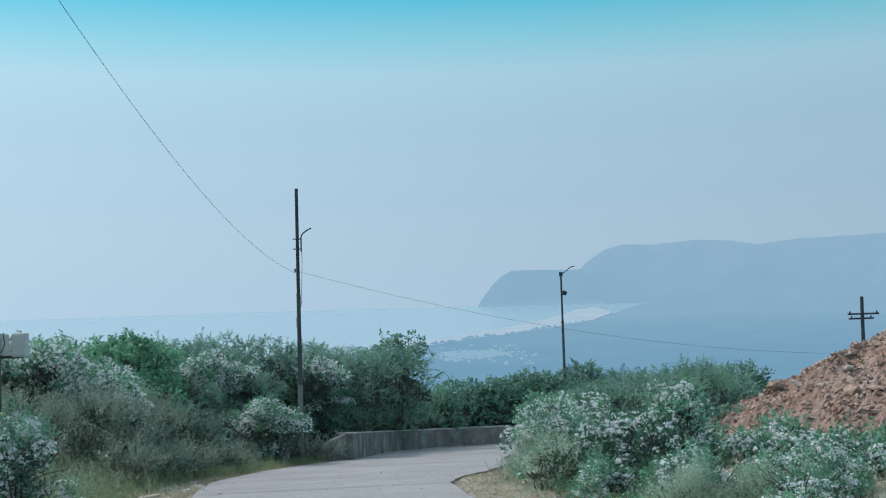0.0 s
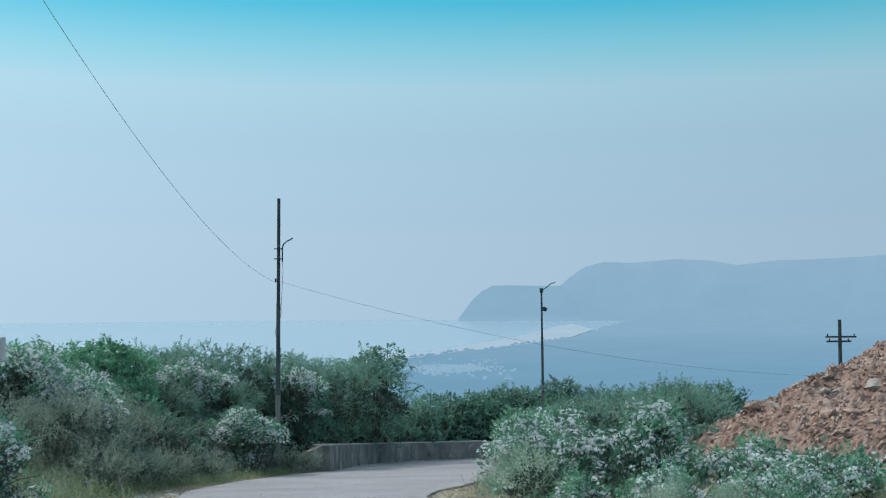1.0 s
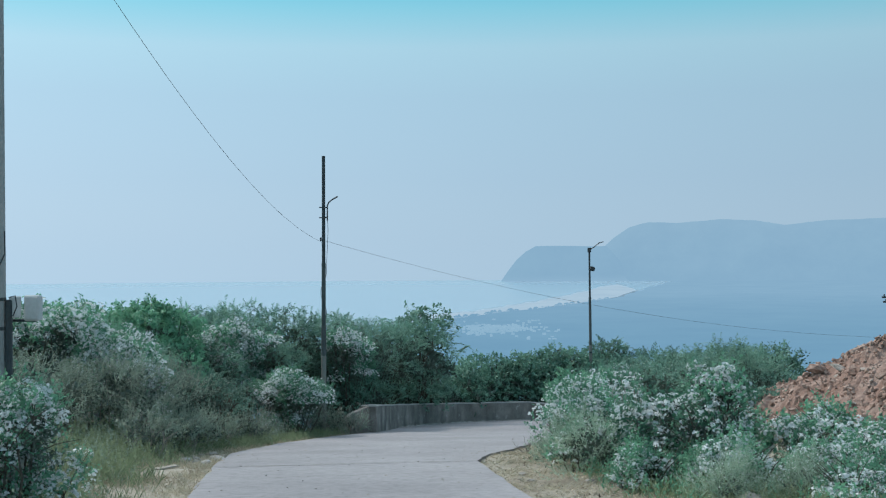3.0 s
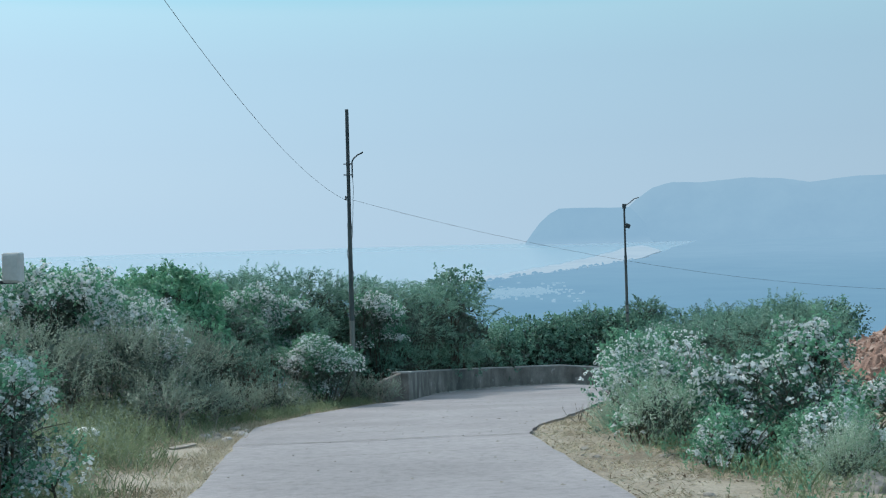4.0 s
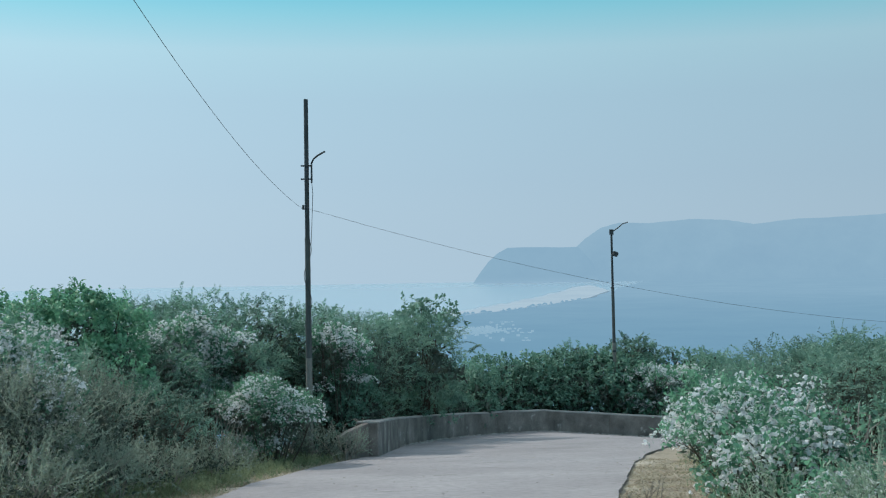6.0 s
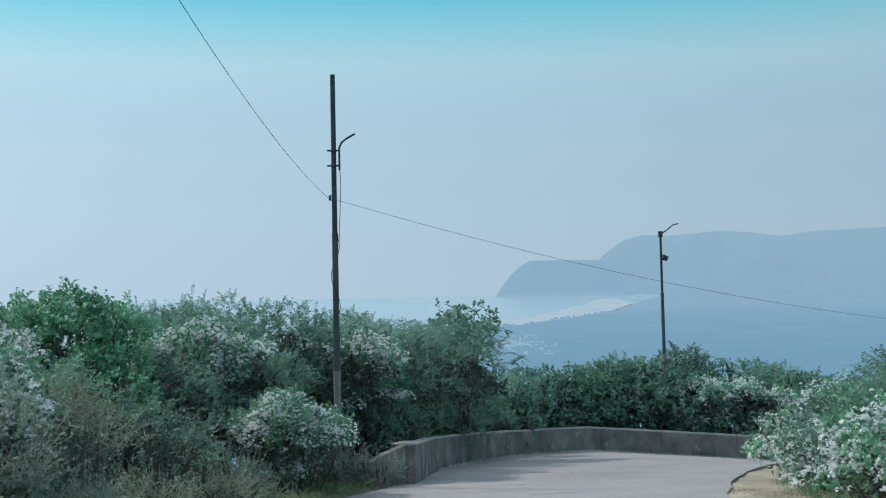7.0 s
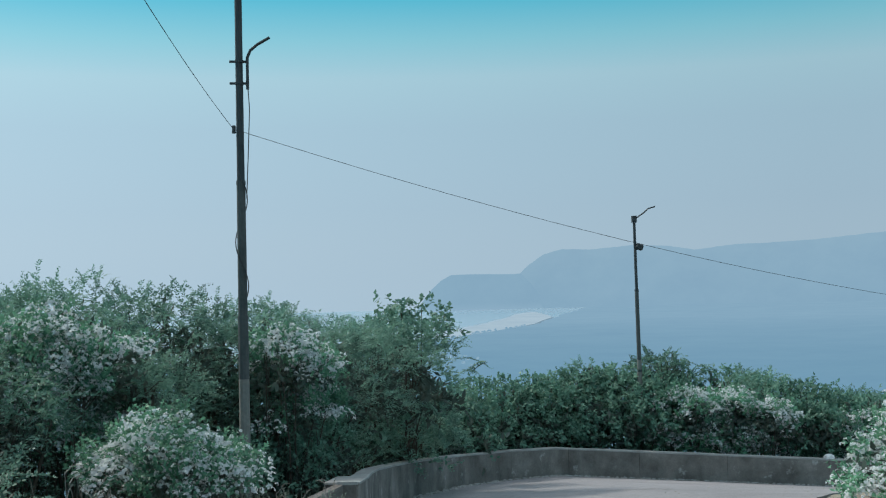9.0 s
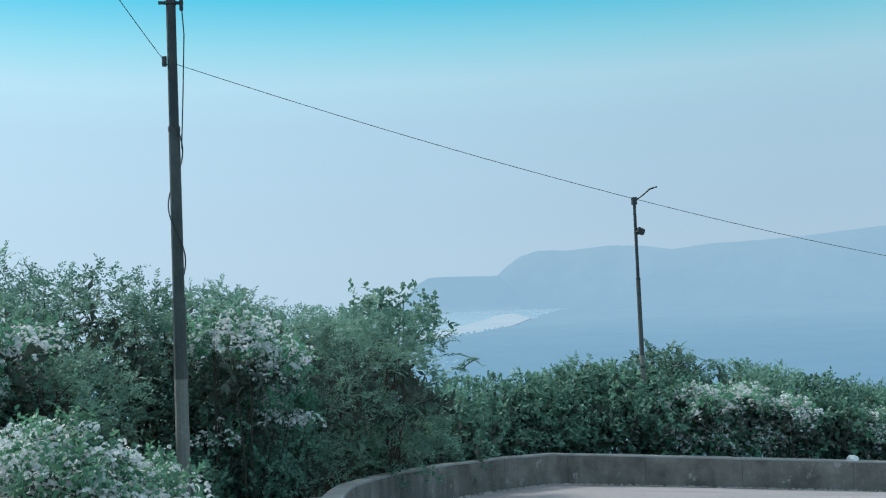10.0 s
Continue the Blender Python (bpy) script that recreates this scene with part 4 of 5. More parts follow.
        w = o * 0.5 + np.array((0, 0, 0.8)) + rng.normal(size=o.shape) * 0.15
        w /= np.linalg.norm(w, axis=1)[:, None]
        k = 8 if c < 0.9 else 6
        i = np.repeat(np.arange(len(p)), k)
        d = rng.normal(size=(len(i), 3)) + w[i] * 1.1
        d /= np.linalg.norm(d, axis=1)[:, None]
        head = rng.uniform(0.030, 0.050, size=len(p))[i] * cb
        ax = np.cross(d, rng.normal(size=d.shape))
        s = rng.uniform(0.75, 1.2, size=len(i)) * head * (0.95 if c < 0.9 else 1.12)
        flat = d * head[:, None] - w[i] * (np.sum(d * w[i], axis=1) * head * 0.4)[:, None]
        ax /= np.linalg.norm(ax, axis=1)[:, None]
        quad_mesh("blossom", leaf_quads(rng, p[i] + flat - ax * (s * 0.5)[:, None], ax, s, s, 0.05, d), L_BLOOM, ob, "clusters of small white flowers")
    return ob


SHRUB_WORDS = {
    "flower": ("flowering_shrub", "leafy green shrub covered with clusters of white flowers", "shrub"),
    "thorn": ("thorn_shrub", "tall dark green thorny shrub with spiky shoots", "shrub"),
    "scrub": ("leafy_shrub", "dense dark green leafy scrub bush", "shrub"),
    "vine": ("vine_covered_shrub", "bright green mound of vines over a shrub", "shrub"),
    "feather": ("feathery_shrub", "grey-green feathery half-dry shrub beside the road", "shrub"),
    "herb": ("feathery_herb", "pale green feathery herb bush on the verge", "herb"),
    "broad": ("broadleaf_sapling", "small broad-leaved sapling rising above the dark scrub", "tree"),
    "tree": ("small_tree", "small dark leafy tree leaning over the parapet", "tree"),
    "leaning": ("small_tree", "small feathery green tree spreading over the parapet", "tree"),
}
# kind, x, y, radius, top
SHRUBS = [
    # seaward left, beside the road
    ("flower", -3.8, 13.5, 0.75, 0.34), ("flower", -5.5, 13.6, 1.0, 0.3),
    ("flower", -6.9, 26.6, 1.7, 0.68), ("flower", -5.7, 28.6, 1.3, 0.05), ("flower", -8.8, 25.0, 1.7, 0.75), ("flower", -5.2, 26.2, 1.1, -0.05), ("flower", -7.4, 29.6, 1.5, 0.45), ("flower", -4.6, 38.6, 1.1, -0.45),
    ("feather", -5.1, 24.4, 1.4, -0.40), ("feather", -4.7, 27.4, 1.3, -0.75), ("thorn", -4.2, 30.4, 1.3, -1.15), ("thorn", -3.9, 33.0, 0.8, -2.0),
    ("feather", -6.4, 22.4, 1.5, -0.15), ("thorn", -5.7, 31.4, 1.5, -0.75), ("feather", -4.0, 22.4, 0.6, -1.3), ("feather", -3.8, 25.6, 0.65, -1.7), ("feather", -3.5, 28.4, 0.6, -2.1),
    ("feather", -3.0, 31.2, 0.6, -2.5), ("feather", -2.75, 33.6, 0.5, -3.0), ("feather", -7.6, 19.0, 1.2, -0.3), ("feather", -0.75, 38.3, 0.45, -3.45), ("feather", -0.2, 38.6, 0.35, -3.6), ("feather", -1.5, 37.6, 0.5, -3.2),
    ("scrub", -8.4, 21.0, 1.5, 0.4), ("scrub", -9.2, 30.0, 1.9, 0.5), ("scrub", -10.2, 35.0, 2.1, 0.1), ("scrub", -7.4, 33.0, 1.6, 0.0), ("thorn", -11.5, 40.0, 2.2, -0.1),
    ("vine", -6.4, 36.6, 1.7, 0.42), ("vine", -8.4, 37.5, 1.7, 0.20), ("vine", -5.4, 35.2, 1.0, -0.6),
    ("thorn", -4.5, 41.0, 1.9, 0.0), ("thorn", -2.9, 42.4, 1.8, -0.12), ("thorn", -1.2, 43.6, 1.8, -0.4), ("thorn", 0.0, 45.4, 1.6, -0.7), ("thorn", -6.6, 42.5, 2.0, -0.1),
    ("thorn", -4.7, 37.4, 1.2, -0.9), ("thorn", -2.9, 40.0, 1.1, -1.2), ("thorn", -0.9, 42.6, 1.1, -1.6),
    ("flower", -2.1, 36.1, 1.15, -1.72), ("flower", -3.7, 39.2, 1.3, -0.25), ("flower", -0.35, 41.9, 1.05, -0.78),
    ("thorn", 0.9, 48.6, 1.9, -0.95), ("leaning", 2.5, 50.9, 2.2, -1.10), ("broad", 3.1, 52.2, 1.2, -0.22), ("thorn", 0.3, 46.4, 1.3, -1.6), ("thorn", 3.0, 54.8, 1.6, -1.7),
    ("scrub", -1.6, 41.0, 1.0, -2.7), ("scrub", -0.4, 41.9, 0.85, -2.9), ("scrub", -2.9, 41.9, 1.1, -2.4), ("scrub", 0.1, 44.6, 1.0, -2.8), ("tree", 0.2, 46.4, 1.0, -3.0), ("tree", 0.9, 49.4, 1.1, -3.2),
    ("tree", 2.0, 52.8, 1.1, -3.6), ("scrub", -4.3, 40.0, 1.1, -2.2), ("scrub", -5.6, 39.0, 1.2, -1.9), ("scrub", -1.0, 44.8, 1.4, -2.6), ("scrub", -2.8, 44.6, 1.6, -2.4),
    # inside of the bend
    ("flower", 5.0, 24.3, 1.12, -0.76), ("flower", 4.35, 22.6, 0.75, -0.80), ("flower", 3.75, 19.9, 0.75, -0.72), ("flower", 3.55, 18.5, 0.5, -0.98), ("flower", 4.2, 21.2, 0.65, -1.0), ("scrub", 4.9, 20.0, 0.6, -1.4),
    ("flower", 4.55, 16.7, 0.98, -0.25), ("flower", 5.3, 17.4, 0.45, 0.0), ("flower", 5.6, 18.3, 0.8, -0.6), ("flower", 3.75, 15.6, 0.42, -0.95), ("flower", 4.7, 14.9, 0.5, -0.78),
    ("flower", 6.3, 15.0, 0.8, -0.75), ("flower", 7.7, 16.0, 0.9, -0.65), ("flower", 5.6, 13.4, 0.6, -0.75), ("flower", 6.9, 17.6, 0.8, -0.75),
    ("herb", 3.35, 17.0, 0.5, -0.66), ("herb", 5.3, 13.9, 0.5, -0.98), ("herb", 4.3, 13.9, 0.4, -1.0), ("herb", 3.3, 19.2, 0.4, -1.25),
    ("thorn", 6.6, 27.5, 1.4, -0.8), ("thorn", 8.6, 30.5, 1.6, -0.85), ("scrub", 8.0, 24.8, 1.2, -1.0), ("thorn", 10.8, 33.0, 1.8, -0.9), ("scrub", 12.5, 36.5, 1.8, -1.2),
    ("flower", 8.7, 36.6, 1.2, -2.5), ("flower", 10.6, 38.5, 1.4, -2.1), ("flower", 7.6, 33.2, 1.1, -2.25), ("scrub", 13.6, 41.5, 1.7, -2.0), ("scrub", 16.0, 44.0, 1.7, -2.2),
    # beyond the parapet
    ("scrub", 3.0, 58.4, 1.4, -3.6), ("scrub", 2.4, 56.6, 1.4, -3.2),
    ("scrub", 2.0, 50.4, 0.7, -3.9), ("scrub", 3.1, 53.0, 0.8, -4.2), ("scrub", 4.2, 55.4, 0.9, -4.3), ("scrub", 5.6, 57.6, 0.9, -4.5), ("scrub", 7.6, 59.3, 0.9, -4.75), ("scrub", 9.8, 59.8, 0.9, -4.85),
    ("thorn", 13.7, 62.2, 1.5, -2.85), ("thorn", 10.9, 62.0, 1.2, -3.15), ("thorn", 21.6, 63.0, 1.9, -4.6), ("thorn", 18.2, 64.5, 2.0, -3.75), ("thorn", 23.0, 65.0, 2.2, -5.0),
]
hedge = random.Random(3)
for k in range(15):
    hx = 5.2 + 1.65 * k
    hy = float(np.interp(hx, [p[0] for p in WALL_LINE], [p[1] for p in WALL_LINE]))
    ht = float(np.interp(hx, [5, 9, 12, 14, 16, 18, 20.5, 24, 29], [-3.4, -3.4, -3.35, -3.2, -3.4, -3.85, -4.4, -4.95, -5.4]))
    SHRUBS.append(("scrub", hx + hedge.uniform(-0.3, 0.3), hy + 2.9 + hedge.uniform(-0.2, 0.5), 1.9, ht + hedge.uniform(-0.25, 0.1)))
    if hx > 11.5:
        SHRUBS.append(("flower" if k % 4 else "scrub", hx + hedge.uniform(-0.3, 0.3), hy + 1.55, 1.35, ht - 0.7 + hedge.uniform(-0.15, 0.15)))
        SHRUBS.append(("scrub", hx + 0.8, hy + 2.1, 1.3, ht - 0.9))
    else:
        SHRUBS.append(("scrub", hx + hedge.uniform(-0.3, 0.3), hy + 2.0, 1.4, ht - 0.5 + hedge.uniform(-0.2, 0.2)))


def build_shrubs():
    rnd = random.Random(11)
    for k, (kind, x, y, r, top) in enumerate(SHRUBS):
        z = ground_z(x, y) - 0.03
        far = math.hypot(x, y - 24.8) if y > 36 else 10.0
        coarse = 0.7 if y < 16 else 1.35 if x < -6.8 and y < 36 else 1.0 if far < 14 else 1.15 if far < 24 else 1.7
        ob = make_shrub(kind, 40 + 7 * k, r, max(0.4, top - z - 0.2 * min(1.0, r)), coarse, bloom=0.8 if 3 < x < 9 and 13 < y < 30 else 1.6 if y > 55 else 2.6 if y > 34 else 2.0)
        ob.matrix_basis = pose(x, y, z, 0, 0, rnd.uniform(0, 360))


build_shrubs()


# ---- the lie of the soil mound ----
MOUND = (14.2, 22.4)


def mound_z(x, y):
    d = math.hypot(x - MOUND[0], (y - MOUND[1]) * 1.0)
    d += 0.8 * noise.noise((x * 0.35, y * 0.35, 2.0))
    h = 4.1 * max(0.0, 1 - d / 7.6) ** 1.08
    h += 0.18 * noise.noise((x * 1.3, y * 1.3, 0.0)) + 0.15 * abs(noise.noise((x * 2.9, y * 2.9, 1.0))) + 0.12 * abs(noise.noise((x * 6.5, y * 6.5, 1.0))) + 0.055 * noise.noise((x * 12.0, y * 12.0, 1.0))
    # the toe follows the lie of the land
    if y > MOUND[1]:
        k = smoothstep(0.1, 0.9, 4.1 * max(0.0, 1 - d / 7.6))
        return (profile(22.4) - 0.1) * k + (ground_z(x, y) - 0.3) * (1 - k) + h
    return profile(22.4) - 0.1 + h


# ---- grass and weeds ----
def blade_field(name, rng, pts, hgt, wid, lean, mat, label):
    n = len(pts)
    a = rng.uniform(0, 6.28, n)
    side = np.stack([np.cos(a), np.sin(a), np.zeros(n)], axis=1)
    tip = rng.normal(size=(n, 3)) * lean
    tip[:, 2] = 1.0
    tip /= np.linalg.norm(tip, axis=1)[:, None]
    h = hgt * rng.uniform(0.4, 1.3, n)
    w = wid * rng.uniform(0.7, 1.3, n)
    end = pts + tip * h[:, None]
    mid = pts + tip * (h * 0.5)[:, None] + np.array((0, 0, 1)) * (h * 0.10)[:, None]
    v = np.stack([pts - side * w[:, None], pts + side * w[:, None], mid + side * w[:, None] * 0.8, end], axis=1).reshape(-1, 3)
    ob = quad_mesh(name, v, mat)
    return tagged(ob, label, "grass", kind="stuff")


def strip_points(rng, n, line, side, near, far, y0, y1, power=1.0):
    """Points beside the road: side -1 left, +1 right; thick where the noise is high."""
    out = []
    while len(out) < n:
        y = rng.uniform(y0, y1)
        x = float(np.interp(y, [p[1] for p in line], [p[0] for p in line])) + side * (near + (far - near) * rng.uniform(0, 1) ** power)
        if side > 0 and near > 1.0 and math.hypot(x - 4.2, (y - 12.6) * 0.55) < 0.6:
            continue
        if rng.uniform(0, 1) < 0.5 + 0.9 * noise.noise((x * 1.1, y * 1.1, 0.0)):
            out.append((x, y, ground_z(x, y)))
    return np.array(out)


RL = [p for p in ROAD_LEFT if p[1] <= 41.3]
RR = [p for p in ROAD_RIGHT if p[1] <= 46.3]


def weed_field(name, rng, pts, hgt, leaf, mat, label):
    """Small leafy herbs, each a thin stalk with leaves."""
    n = len(pts)
    w = rng.normal(size=(n, 3)) * 0.35
    w[:, 2] = 1.0
    w /= np.linalg.norm(w, axis=1)[:, None]
    le = hgt * rng.uniform(0.4, 1.3, n)
    v = np.concatenate([sprigs(rng, pts, w, le, 9, leaf, leaf * 0.42, 0.7), twig_quads(rng, pts, w, le, 0.003)])
    return tagged(quad_mesh(name, v, mat), label, "weeds", kind="stuff")


def build_grass():
    rng = np.random.default_rng(7)
    blade_field("dry_grass", rng, strip_points(rng, 26000, RL, -1, 0.02, 2.4, 9, 41, 1.0), 0.11, 0.0035, 0.8, L_STRAW, "short dry straw-coloured roadside grass")
    blade_field("green_grass", rng, strip_points(rng, 14000, RL, -1, 0.5, 2.6, 10, 39, 0.6), 0.24, 0.0035, 0.45, L_GRASS, "thin yellow-green roadside grass")
    weed_field("roadside_weeds", rng, strip_points(rng, 3000, RL, -1, 0.55, 2.8, 10, 39, 0.5), 0.40, 0.055, L_GRASS, "dull yellow-green weeds at the foot of the shrubs")
    weed_field("roadside_weeds", rng, strip_points(rng, 1400, RL, -1, 0.9, 2.8, 10, 39, 0.6), 0.42, 0.045, L_GREY, "taller grey-green weeds at the foot of the shrubs")
    blade_field("dry_litter", rng, strip_points(rng, 1800, RR, 1, 0.03, 1.7, 8, 32, 1.0), 0.06, 0.010, 3.0, L_DEAD, "dead brown leaves and stalks on the verge")
    blade_field("dry_litter", rng, strip_points(rng, 3600, RL, -1, 0.05, 2.0, 9, 40, 1.0), 0.06, 0.010, 3.0, L_DEAD, "dead brown leaves and stalks on the verge")
    weed_field("roadside_weeds", rng, strip_points(rng, 1600, RL, -1, 0.15, 1.2, 28, 40.5, 0.8), 0.22, 0.045, L_GRASS, "low yellow-green weeds along the road's edge")
    blade_field("dry_grass", rng, strip_points(rng, 13000, RR, 1, 0.03, 1.9, 9, 34, 1.0), 0.085, 0.005, 2.4, L_STRAW, "flattened dry straw on the verge")
    blade_field("green_grass", rng, strip_points(rng, 7000, RR, 1, 1.3, 3.2, 9, 40, 0.8), 0.25, 0.0035, 0.4, L_GRASS, "thin green grass under the shrubs")
    weed_field("roadside_weeds", rng, strip_points(rng, 1500, RR, 1, 1.1, 3.2, 9, 40, 0.7), 0.27, 0.055, L_FLOWERING, "fresh green weeds under the flowering shrubs")
    weed_field("roadside_weeds", rng, strip_points(rng, 1500, RR, 1, 0.9, 3.0, 9, 40, 0.7), 0.24, 0.038, L_GRASS, "yellow-green weeds along the dry verge")
    patch = np.array([(x, y, ground_z(x, y)) for x, y in zip(rng.uniform(4.3, 9.5, 1800), rng.uniform(10.5, 21.0, 1800)) if mound_z(x, y) < ground_z(x, y) + 0.1 and math.hypot(x - 4.2, (y - 12.6) * 0.55) > 0.6])
    weed_field("roadside_weeds", rng, patch, 0.30, 0.040, L_GRASS, "yellow-green weeds at the foot of the mound")


build_grass()


# ---- the mound and its stones ----


def rock_mesh(name, rnd, size, flat=0.65, detail=1):
    bm = bmesh.new()
    bmesh.ops.create_icosphere(bm, subdivisions=detail, radius=1.0)
    o = Vector((rnd.uniform(0, 50), rnd.uniform(0, 50), rnd.uniform(0, 50)))
    sx, sy = rnd.uniform(0.7, 1.3), rnd.uniform(0.7, 1.2)
    for v in bm.verts:
        k = 1 + 0.45 * noise.noise(v.co * 1.1 + o) + 0.2 * noise.noise(v.co * 2.9 + o)
        v.co = Vector((v.co.x * sx, v.co.y * sy, v.co.z * flat)) * k * size
    me = bpy.data.meshes.new(name)
    bm.to_mesh(me)
    bm.free()
    return me


def build_mound():
    n = 190
    x0, x1, y0, y1 = 5.6, 23.0, 13.8, 31.0
    verts, faces = [], []
    for j in range(n + 1):
        for i in range(n + 1):
            x, y = x0 + (x1 - x0) * i / n, y0 + (y1 - y0) * j / n
            verts.append((x, y, max(mound_z(x, y), ground_z(x, y) - 0.25)))
    for j in range(n):
        for i in range(n):
            a = j * (n + 1) + i
            faces.append((a, a + 1, a + n + 2, a + n + 1))
    mound = tagged(link_mesh("soil_mound", verts, faces, M_CLAY), "heap of reddish clay and broken stones beside the road", "mound")
    rnd = random.Random(21)
    shapes = [rock_mesh("stone", rnd, 1.0, rnd.uniform(0.5, 0.8)) for k in range(10)]
    for me in shapes:
        me.materials.append(M_STONE if rnd.random() < 0.3 else M_CLOD)
    made = 0
    while made < 290:
        a, d = rnd.uniform(2.0, 5.6), rnd.uniform(0.5, 7.2)
        x, y = MOUND[0] + d * math.cos(a), MOUND[1] + d * math.sin(a)
        z = mound_z(x, y)
        if z < ground_z(x, y) + 0.05:
            continue
        s = 0.05 + 0.20 * rnd.random() ** 4
        ob = new("stone", shapes[made % 10])
        ob.parent = mound
        ob.matrix_basis = pose(x, y, z + s * 0.12, rnd.uniform(-25, 25), rnd.uniform(-25, 25), rnd.uniform(0, 360)) @ Matrix.Diagonal((s * rnd.uniform(0.9, 1.8), s, s * rnd.uniform(0.6, 1.0), 1))
        made += 1
    # small rubble
    v, f = [], []
    base = [(1, 0, 0), (-1, 0, 0), (0, 1, 0), (0, -1, 0), (0, 0, 1), (0, 0, -1)]
    tri = [(0, 2, 4), (2, 1, 4), (1, 3, 4), (3, 0, 4), (2, 0, 5), (1, 2, 5), (3, 1, 5), (0, 3, 5)]
    k = 0
    while k < 13000:
        a, d = rnd.uniform(2.0, 5.6), 7.4 * math.sqrt(rnd.random())
        x, y = MOUND[0] + d * math.cos(a), MOUND[1] + d * math.sin(a)
        z = mound_z(x, y)
        if z < ground_z(x, y):
            k += 1
            continue
        s = 0.015 + 0.06 * rnd.random() ** 2.5
        q = Euler((rnd.uniform(0, 6), rnd.uniform(0, 6), rnd.uniform(0, 6))).to_matrix()
        b = len(v)
        for c in base:
            p = q @ (Vector(c) * s * rnd.uniform(0.6, 1.3))
            v.append((x + p.x, y + p.y, z + p.z + s * 0.3))
        f += [(b + i, b + j, b + l) for i, j, l in tri]
        k += 1
    tagged(link_mesh("rubble", v, f, M_CLOD, mound), kind="stuff")


build_mound()

# ---- small things by the road ----


def lone_rock(x, y, size, mat, label, flat=0.6, seed=1, lift=0.3):
    me = rock_mesh("roadside_stone", random.Random(seed), size, flat, 2 if size < 0.2 else 4)
    me.materials.append(mat)
    for q in me.polygons:
        q.use_smooth = size > 0.2
    ob = new("roadside_stone", me)
    ob.matrix_basis = pose(x, y, ground_z(x, y) + size * flat * lift, 0, 0, seed * 47)
    return tagged(ob, label, "stone", "roadside stones")


def crumpled_bag(x, y, z, size, label, seed):
    bm = bmesh.new()
    bmesh.ops.create_icosphere(bm, subdivisions=3, radius=1.0)
    for v in bm.verts:
        c = v.co.copy()
        k = 1 + 0.25 * noise.noise(c * 1.3 + Vector((seed, 0, 0))) + 0.12 * abs(noise.noise(c * 3.0 + Vector((0, seed, 0))))
        v.co = Vector((c.x * 1.1, c.y * 0.9, max(-0.45, c.z * 0.75))) * k * size
    me = bpy.data.meshes.new("plastic_bag")
    bm.to_mesh(me)
    bm.free()
    me.materials.append(M_PLASTIC)
    ob = new("plastic_bag", me)
    ob.matrix_basis = pose(x, y, z + 0.4 * size, 0, 0, seed * 60)
    return tagged(ob, label, "bag")


crumpled_bag(-4.45, 19.4, ground_z(-4.45, 19.4), 0.20, "crumpled white plastic bag lying in dry grass", 3)
crumpled_bag(18.1, 57.95, road_z(18.1, 57.95) + WALL_H, 0.16, "crumpled white plastic bag lying on the parapet", 5)
rr_ = random.Random(4)
for k in range(28):
    lone_rock(-2.92 + rr_.uniform(-0.5, 0.25), 23.1 + rr_.gauss(0, 0.9), rr_.uniform(0.04, 0.13), M_CAP if k % 3 == 0 else M_GREYSTONE, "broken pale stone on the road's edge", 0.5, 30 + k)
for k in range(14):
    y = rr_.uniform(12, 24)
    lone_rock(float(np.interp(y, [p[1] for p in RR], [p[0] for p in RR])) + rr_.uniform(0.15, 1.3), y, rr_.uniform(0.02, 0.06), M_GREYSTONE, "small grey stone on the dry verge", 0.55, 60 + k)
lone_rock(4.45, 13.5, 0.27, M_GREYSTONE, "large grey boulder among weeds", 0.72, 13, -0.25)
plank = thing("broken_board", pose(-3.25, 20.3, ground_z(-3.25, 20.3) + 0.035, 2, 3, 62), "short weathered board lying on the verge", "board")
part("board", box_bm(0.55, 0.13, 0.025, (0, 0, 0), 0.004), M_WOOD, plank)

# grit and dry leaves scattered on the slabs
v, f = [], []
gr_ = random.Random(17)
for k in range(420):
    sN = 3.2 + 12.5 * gr_.random()
    t = gr_.random() if k % 3 else (gr_.random() ** 3 if k % 2 else 1 - gr_.random() ** 3)
    p = along(ROAD_LEFT, sN).lerp(along(ROAD_RIGHT, sN), t)
    q, w = gr_.uniform(0, 6.28), gr_.uniform(0.008, 0.035)
    z = road_z(p.x, p.y) + ROAD_UP + 0.012
    b = len(v)
    for j in range(4):
        a = q + 1.5708 * j
        ww = w * (1.0 if j % 2 else 0.5)
        v.append((p.x + ww * math.cos(a), p.y + ww * math.sin(a), z + (0.012 if j == 0 else 0)))
    f.append((b, b + 1, b + 2, b + 3))
tagged(link_mesh("road_litter", v, f, M_DRYTWIG), "dry leaf bits and grit scattered on the concrete", "litter", kind="stuff")

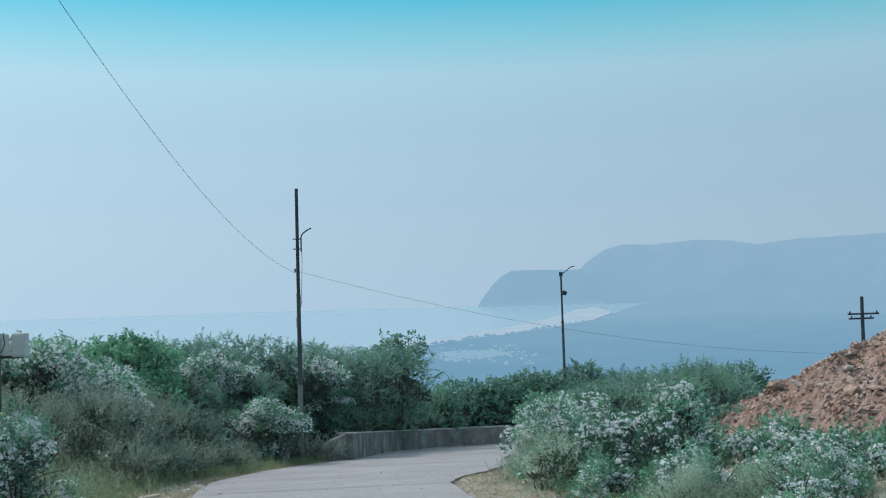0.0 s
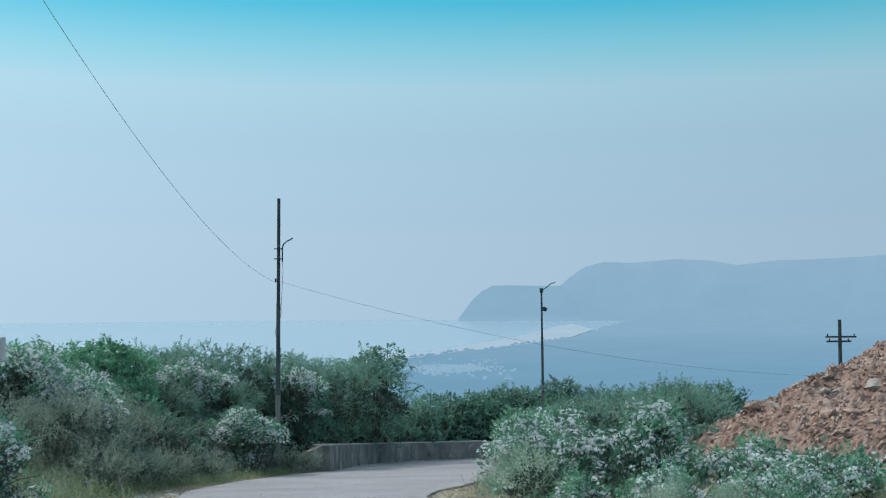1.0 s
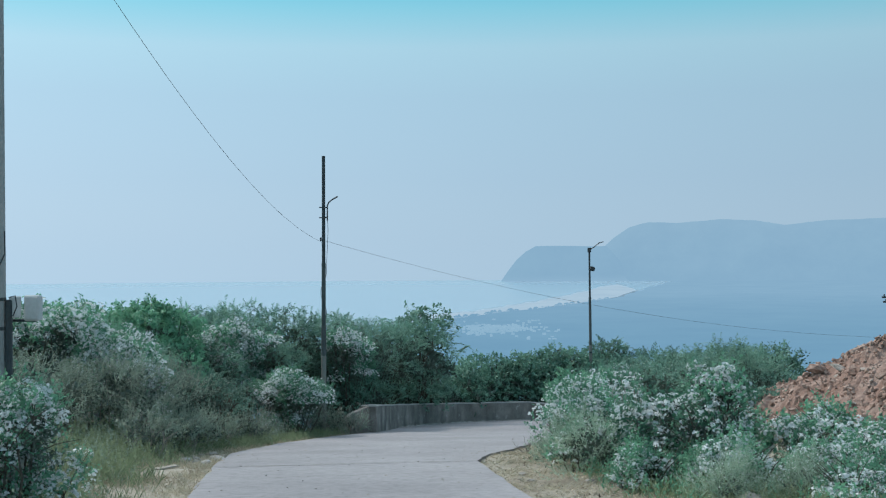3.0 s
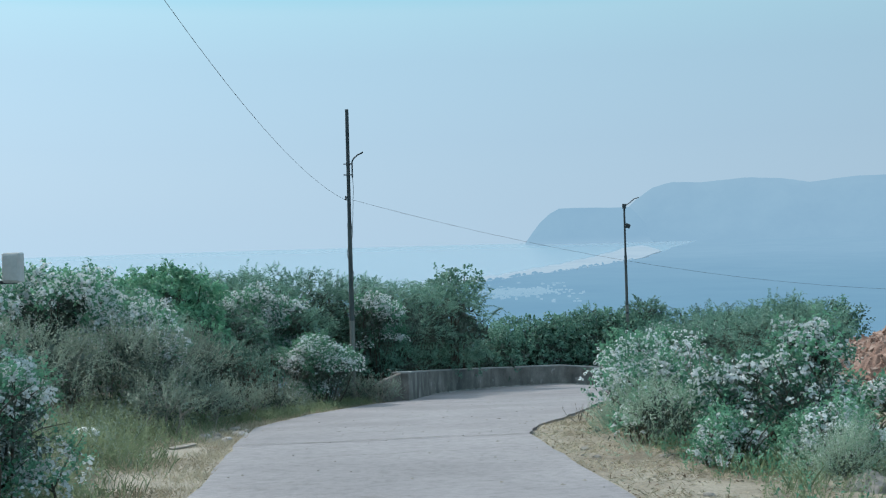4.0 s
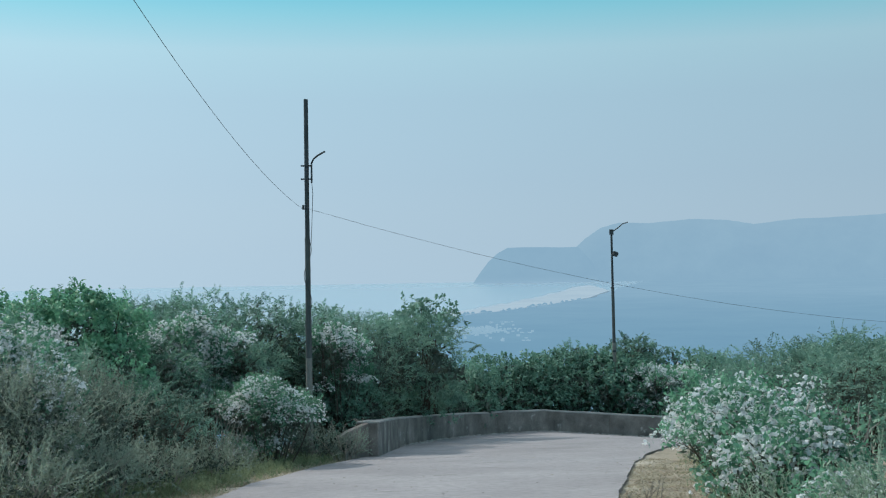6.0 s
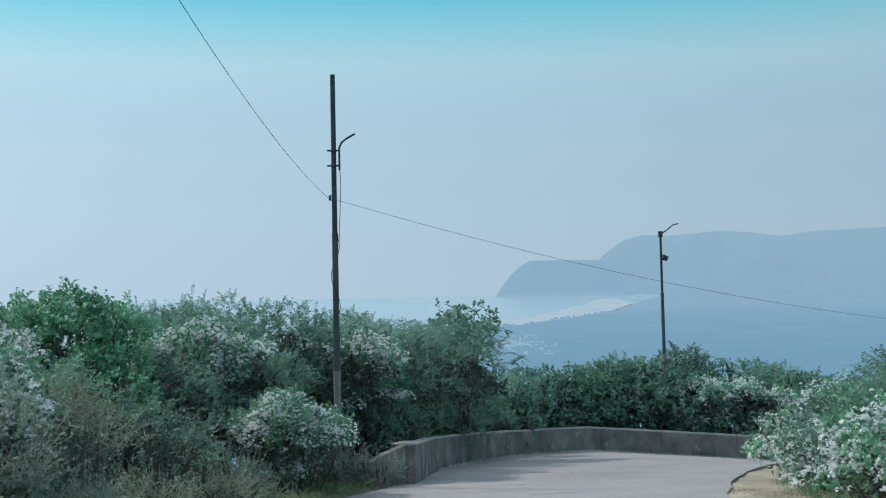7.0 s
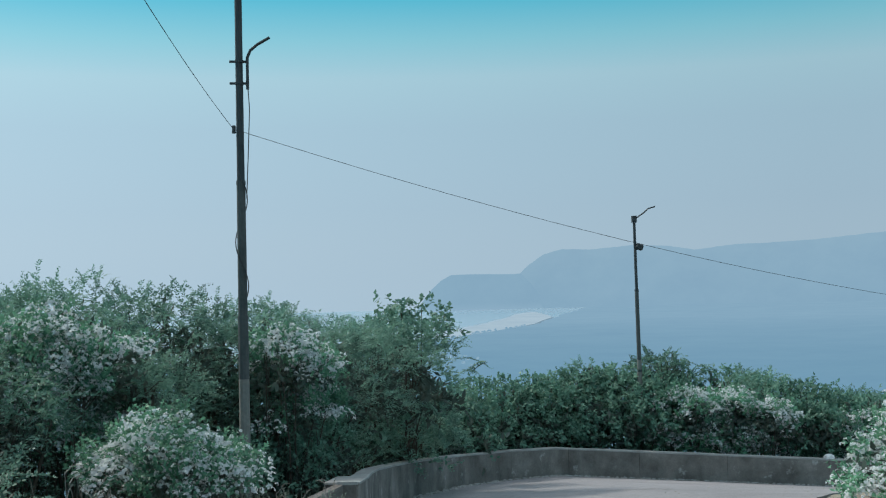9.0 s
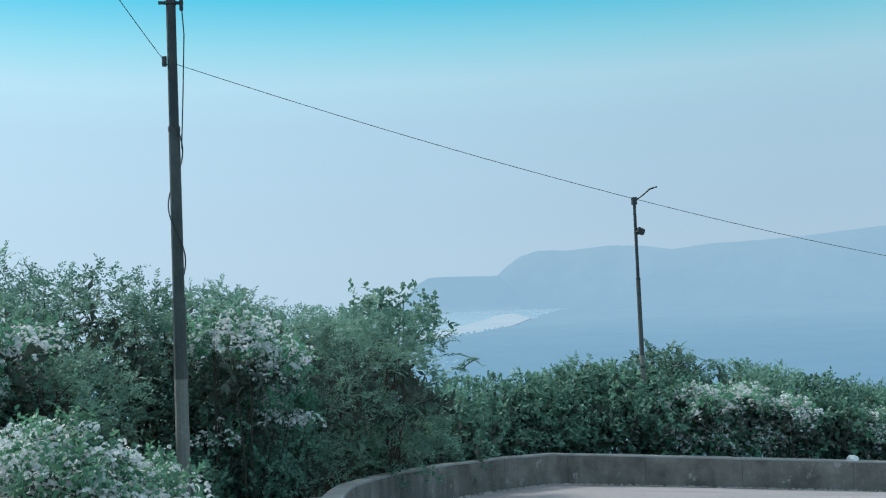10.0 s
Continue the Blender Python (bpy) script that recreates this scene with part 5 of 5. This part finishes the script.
# rubble and pale crumbs along the foot of the parapet
v, f = [], []
for k in range(700):
    i = gr_.uniform(2.0, len(WALL_LINE) - 2.01)
    p = along(WALL_LINE, i)
    d = along(WALL_LINE, i + 0.01) - p
    d.normalize()
    off = 0.03 + 0.28 * gr_.random() ** 2
    x, y = p.x + d.y * off, p.y - d.x * off
    sz = gr_.uniform(0.015, 0.06)
    z = road_z(x, y) + ROAD_UP + sz * 0.3
    b = len(v)
    for c in ((1, 0, 0), (-1, 0, 0), (0, 1, 0), (0, -1, 0), (0, 0, 0.8)):
        v.append((x + c[0] * sz * gr_.uniform(0.7, 1.4), y + c[1] * sz * gr_.uniform(0.7, 1.4), z + c[2] * sz))
    f += [(b, b + 2, b + 4), (b + 2, b + 1, b + 4), (b + 1, b + 3, b + 4), (b + 3, b, b + 4)]
tagged(link_mesh("wall_rubble", v, f, M_CAP), "pale crumbs of cement along the foot of the parapet", "rubble", kind="stuff")


# bare branches
def bare_branches(x, y, h, r, n, seed, label):
    rnd = random.Random(seed)
    ob = thing("bare_branch_clump", pose(x, y, ground_z(x, y) - 0.05), label, "branches")
    for k in range(n):
        v, f = [], []
        a = rnd.uniform(0, 6.28)
        p = Vector((rnd.uniform(-0.1, 0.1), rnd.uniform(-0.1, 0.1), 0))
        d = Vector((math.cos(a) * 0.55, math.sin(a) * 0.55, 1.0)).normalized()
        pts, seg = [p.copy()], h / 5
        for q in range(5):
            d = (d + Vector((rnd.uniform(-0.35, 0.35), rnd.uniform(-0.35, 0.35), rnd.uniform(-0.1, 0.2)))).normalized()
            p = p + d * seg
            pts.append(p.copy())
            if q > 0:
                e = p + Vector((rnd.uniform(-0.4, 0.4), rnd.uniform(-0.4, 0.4), rnd.uniform(0.05, 0.4))) * h * 0.35
                tube(v, f, [p, p.lerp(e, 0.5) + Vector((0, 0, 0.03)), e], [r * 0.5, r * 0.35, r * 0.12], 5)
        tube(v, f, pts, [r, r * 0.9, r * 0.75, r * 0.6, r * 0.4, r * 0.2], 6)
        link_mesh("branch", v, f, M_DRYTWIG, ob)
    return ob


bare_branches(5.05, 21.6, 1.3, 0.022, 12, 3, "bare pale branches showing between flowering shrubs")
bare_branches(-0.35, 38.2, 1.15, 0.018, 7, 5, "dry leafless twigs leaning over the wall's end")
bare_branches(-3.1, 34.8, 1.5, 0.016, 12, 8, "dry leafless twigs in front of a flowering shrub")
bare_branches(3.45, 23.9, 0.42, 0.008, 8, 9, "small withered plant at the road's edge")
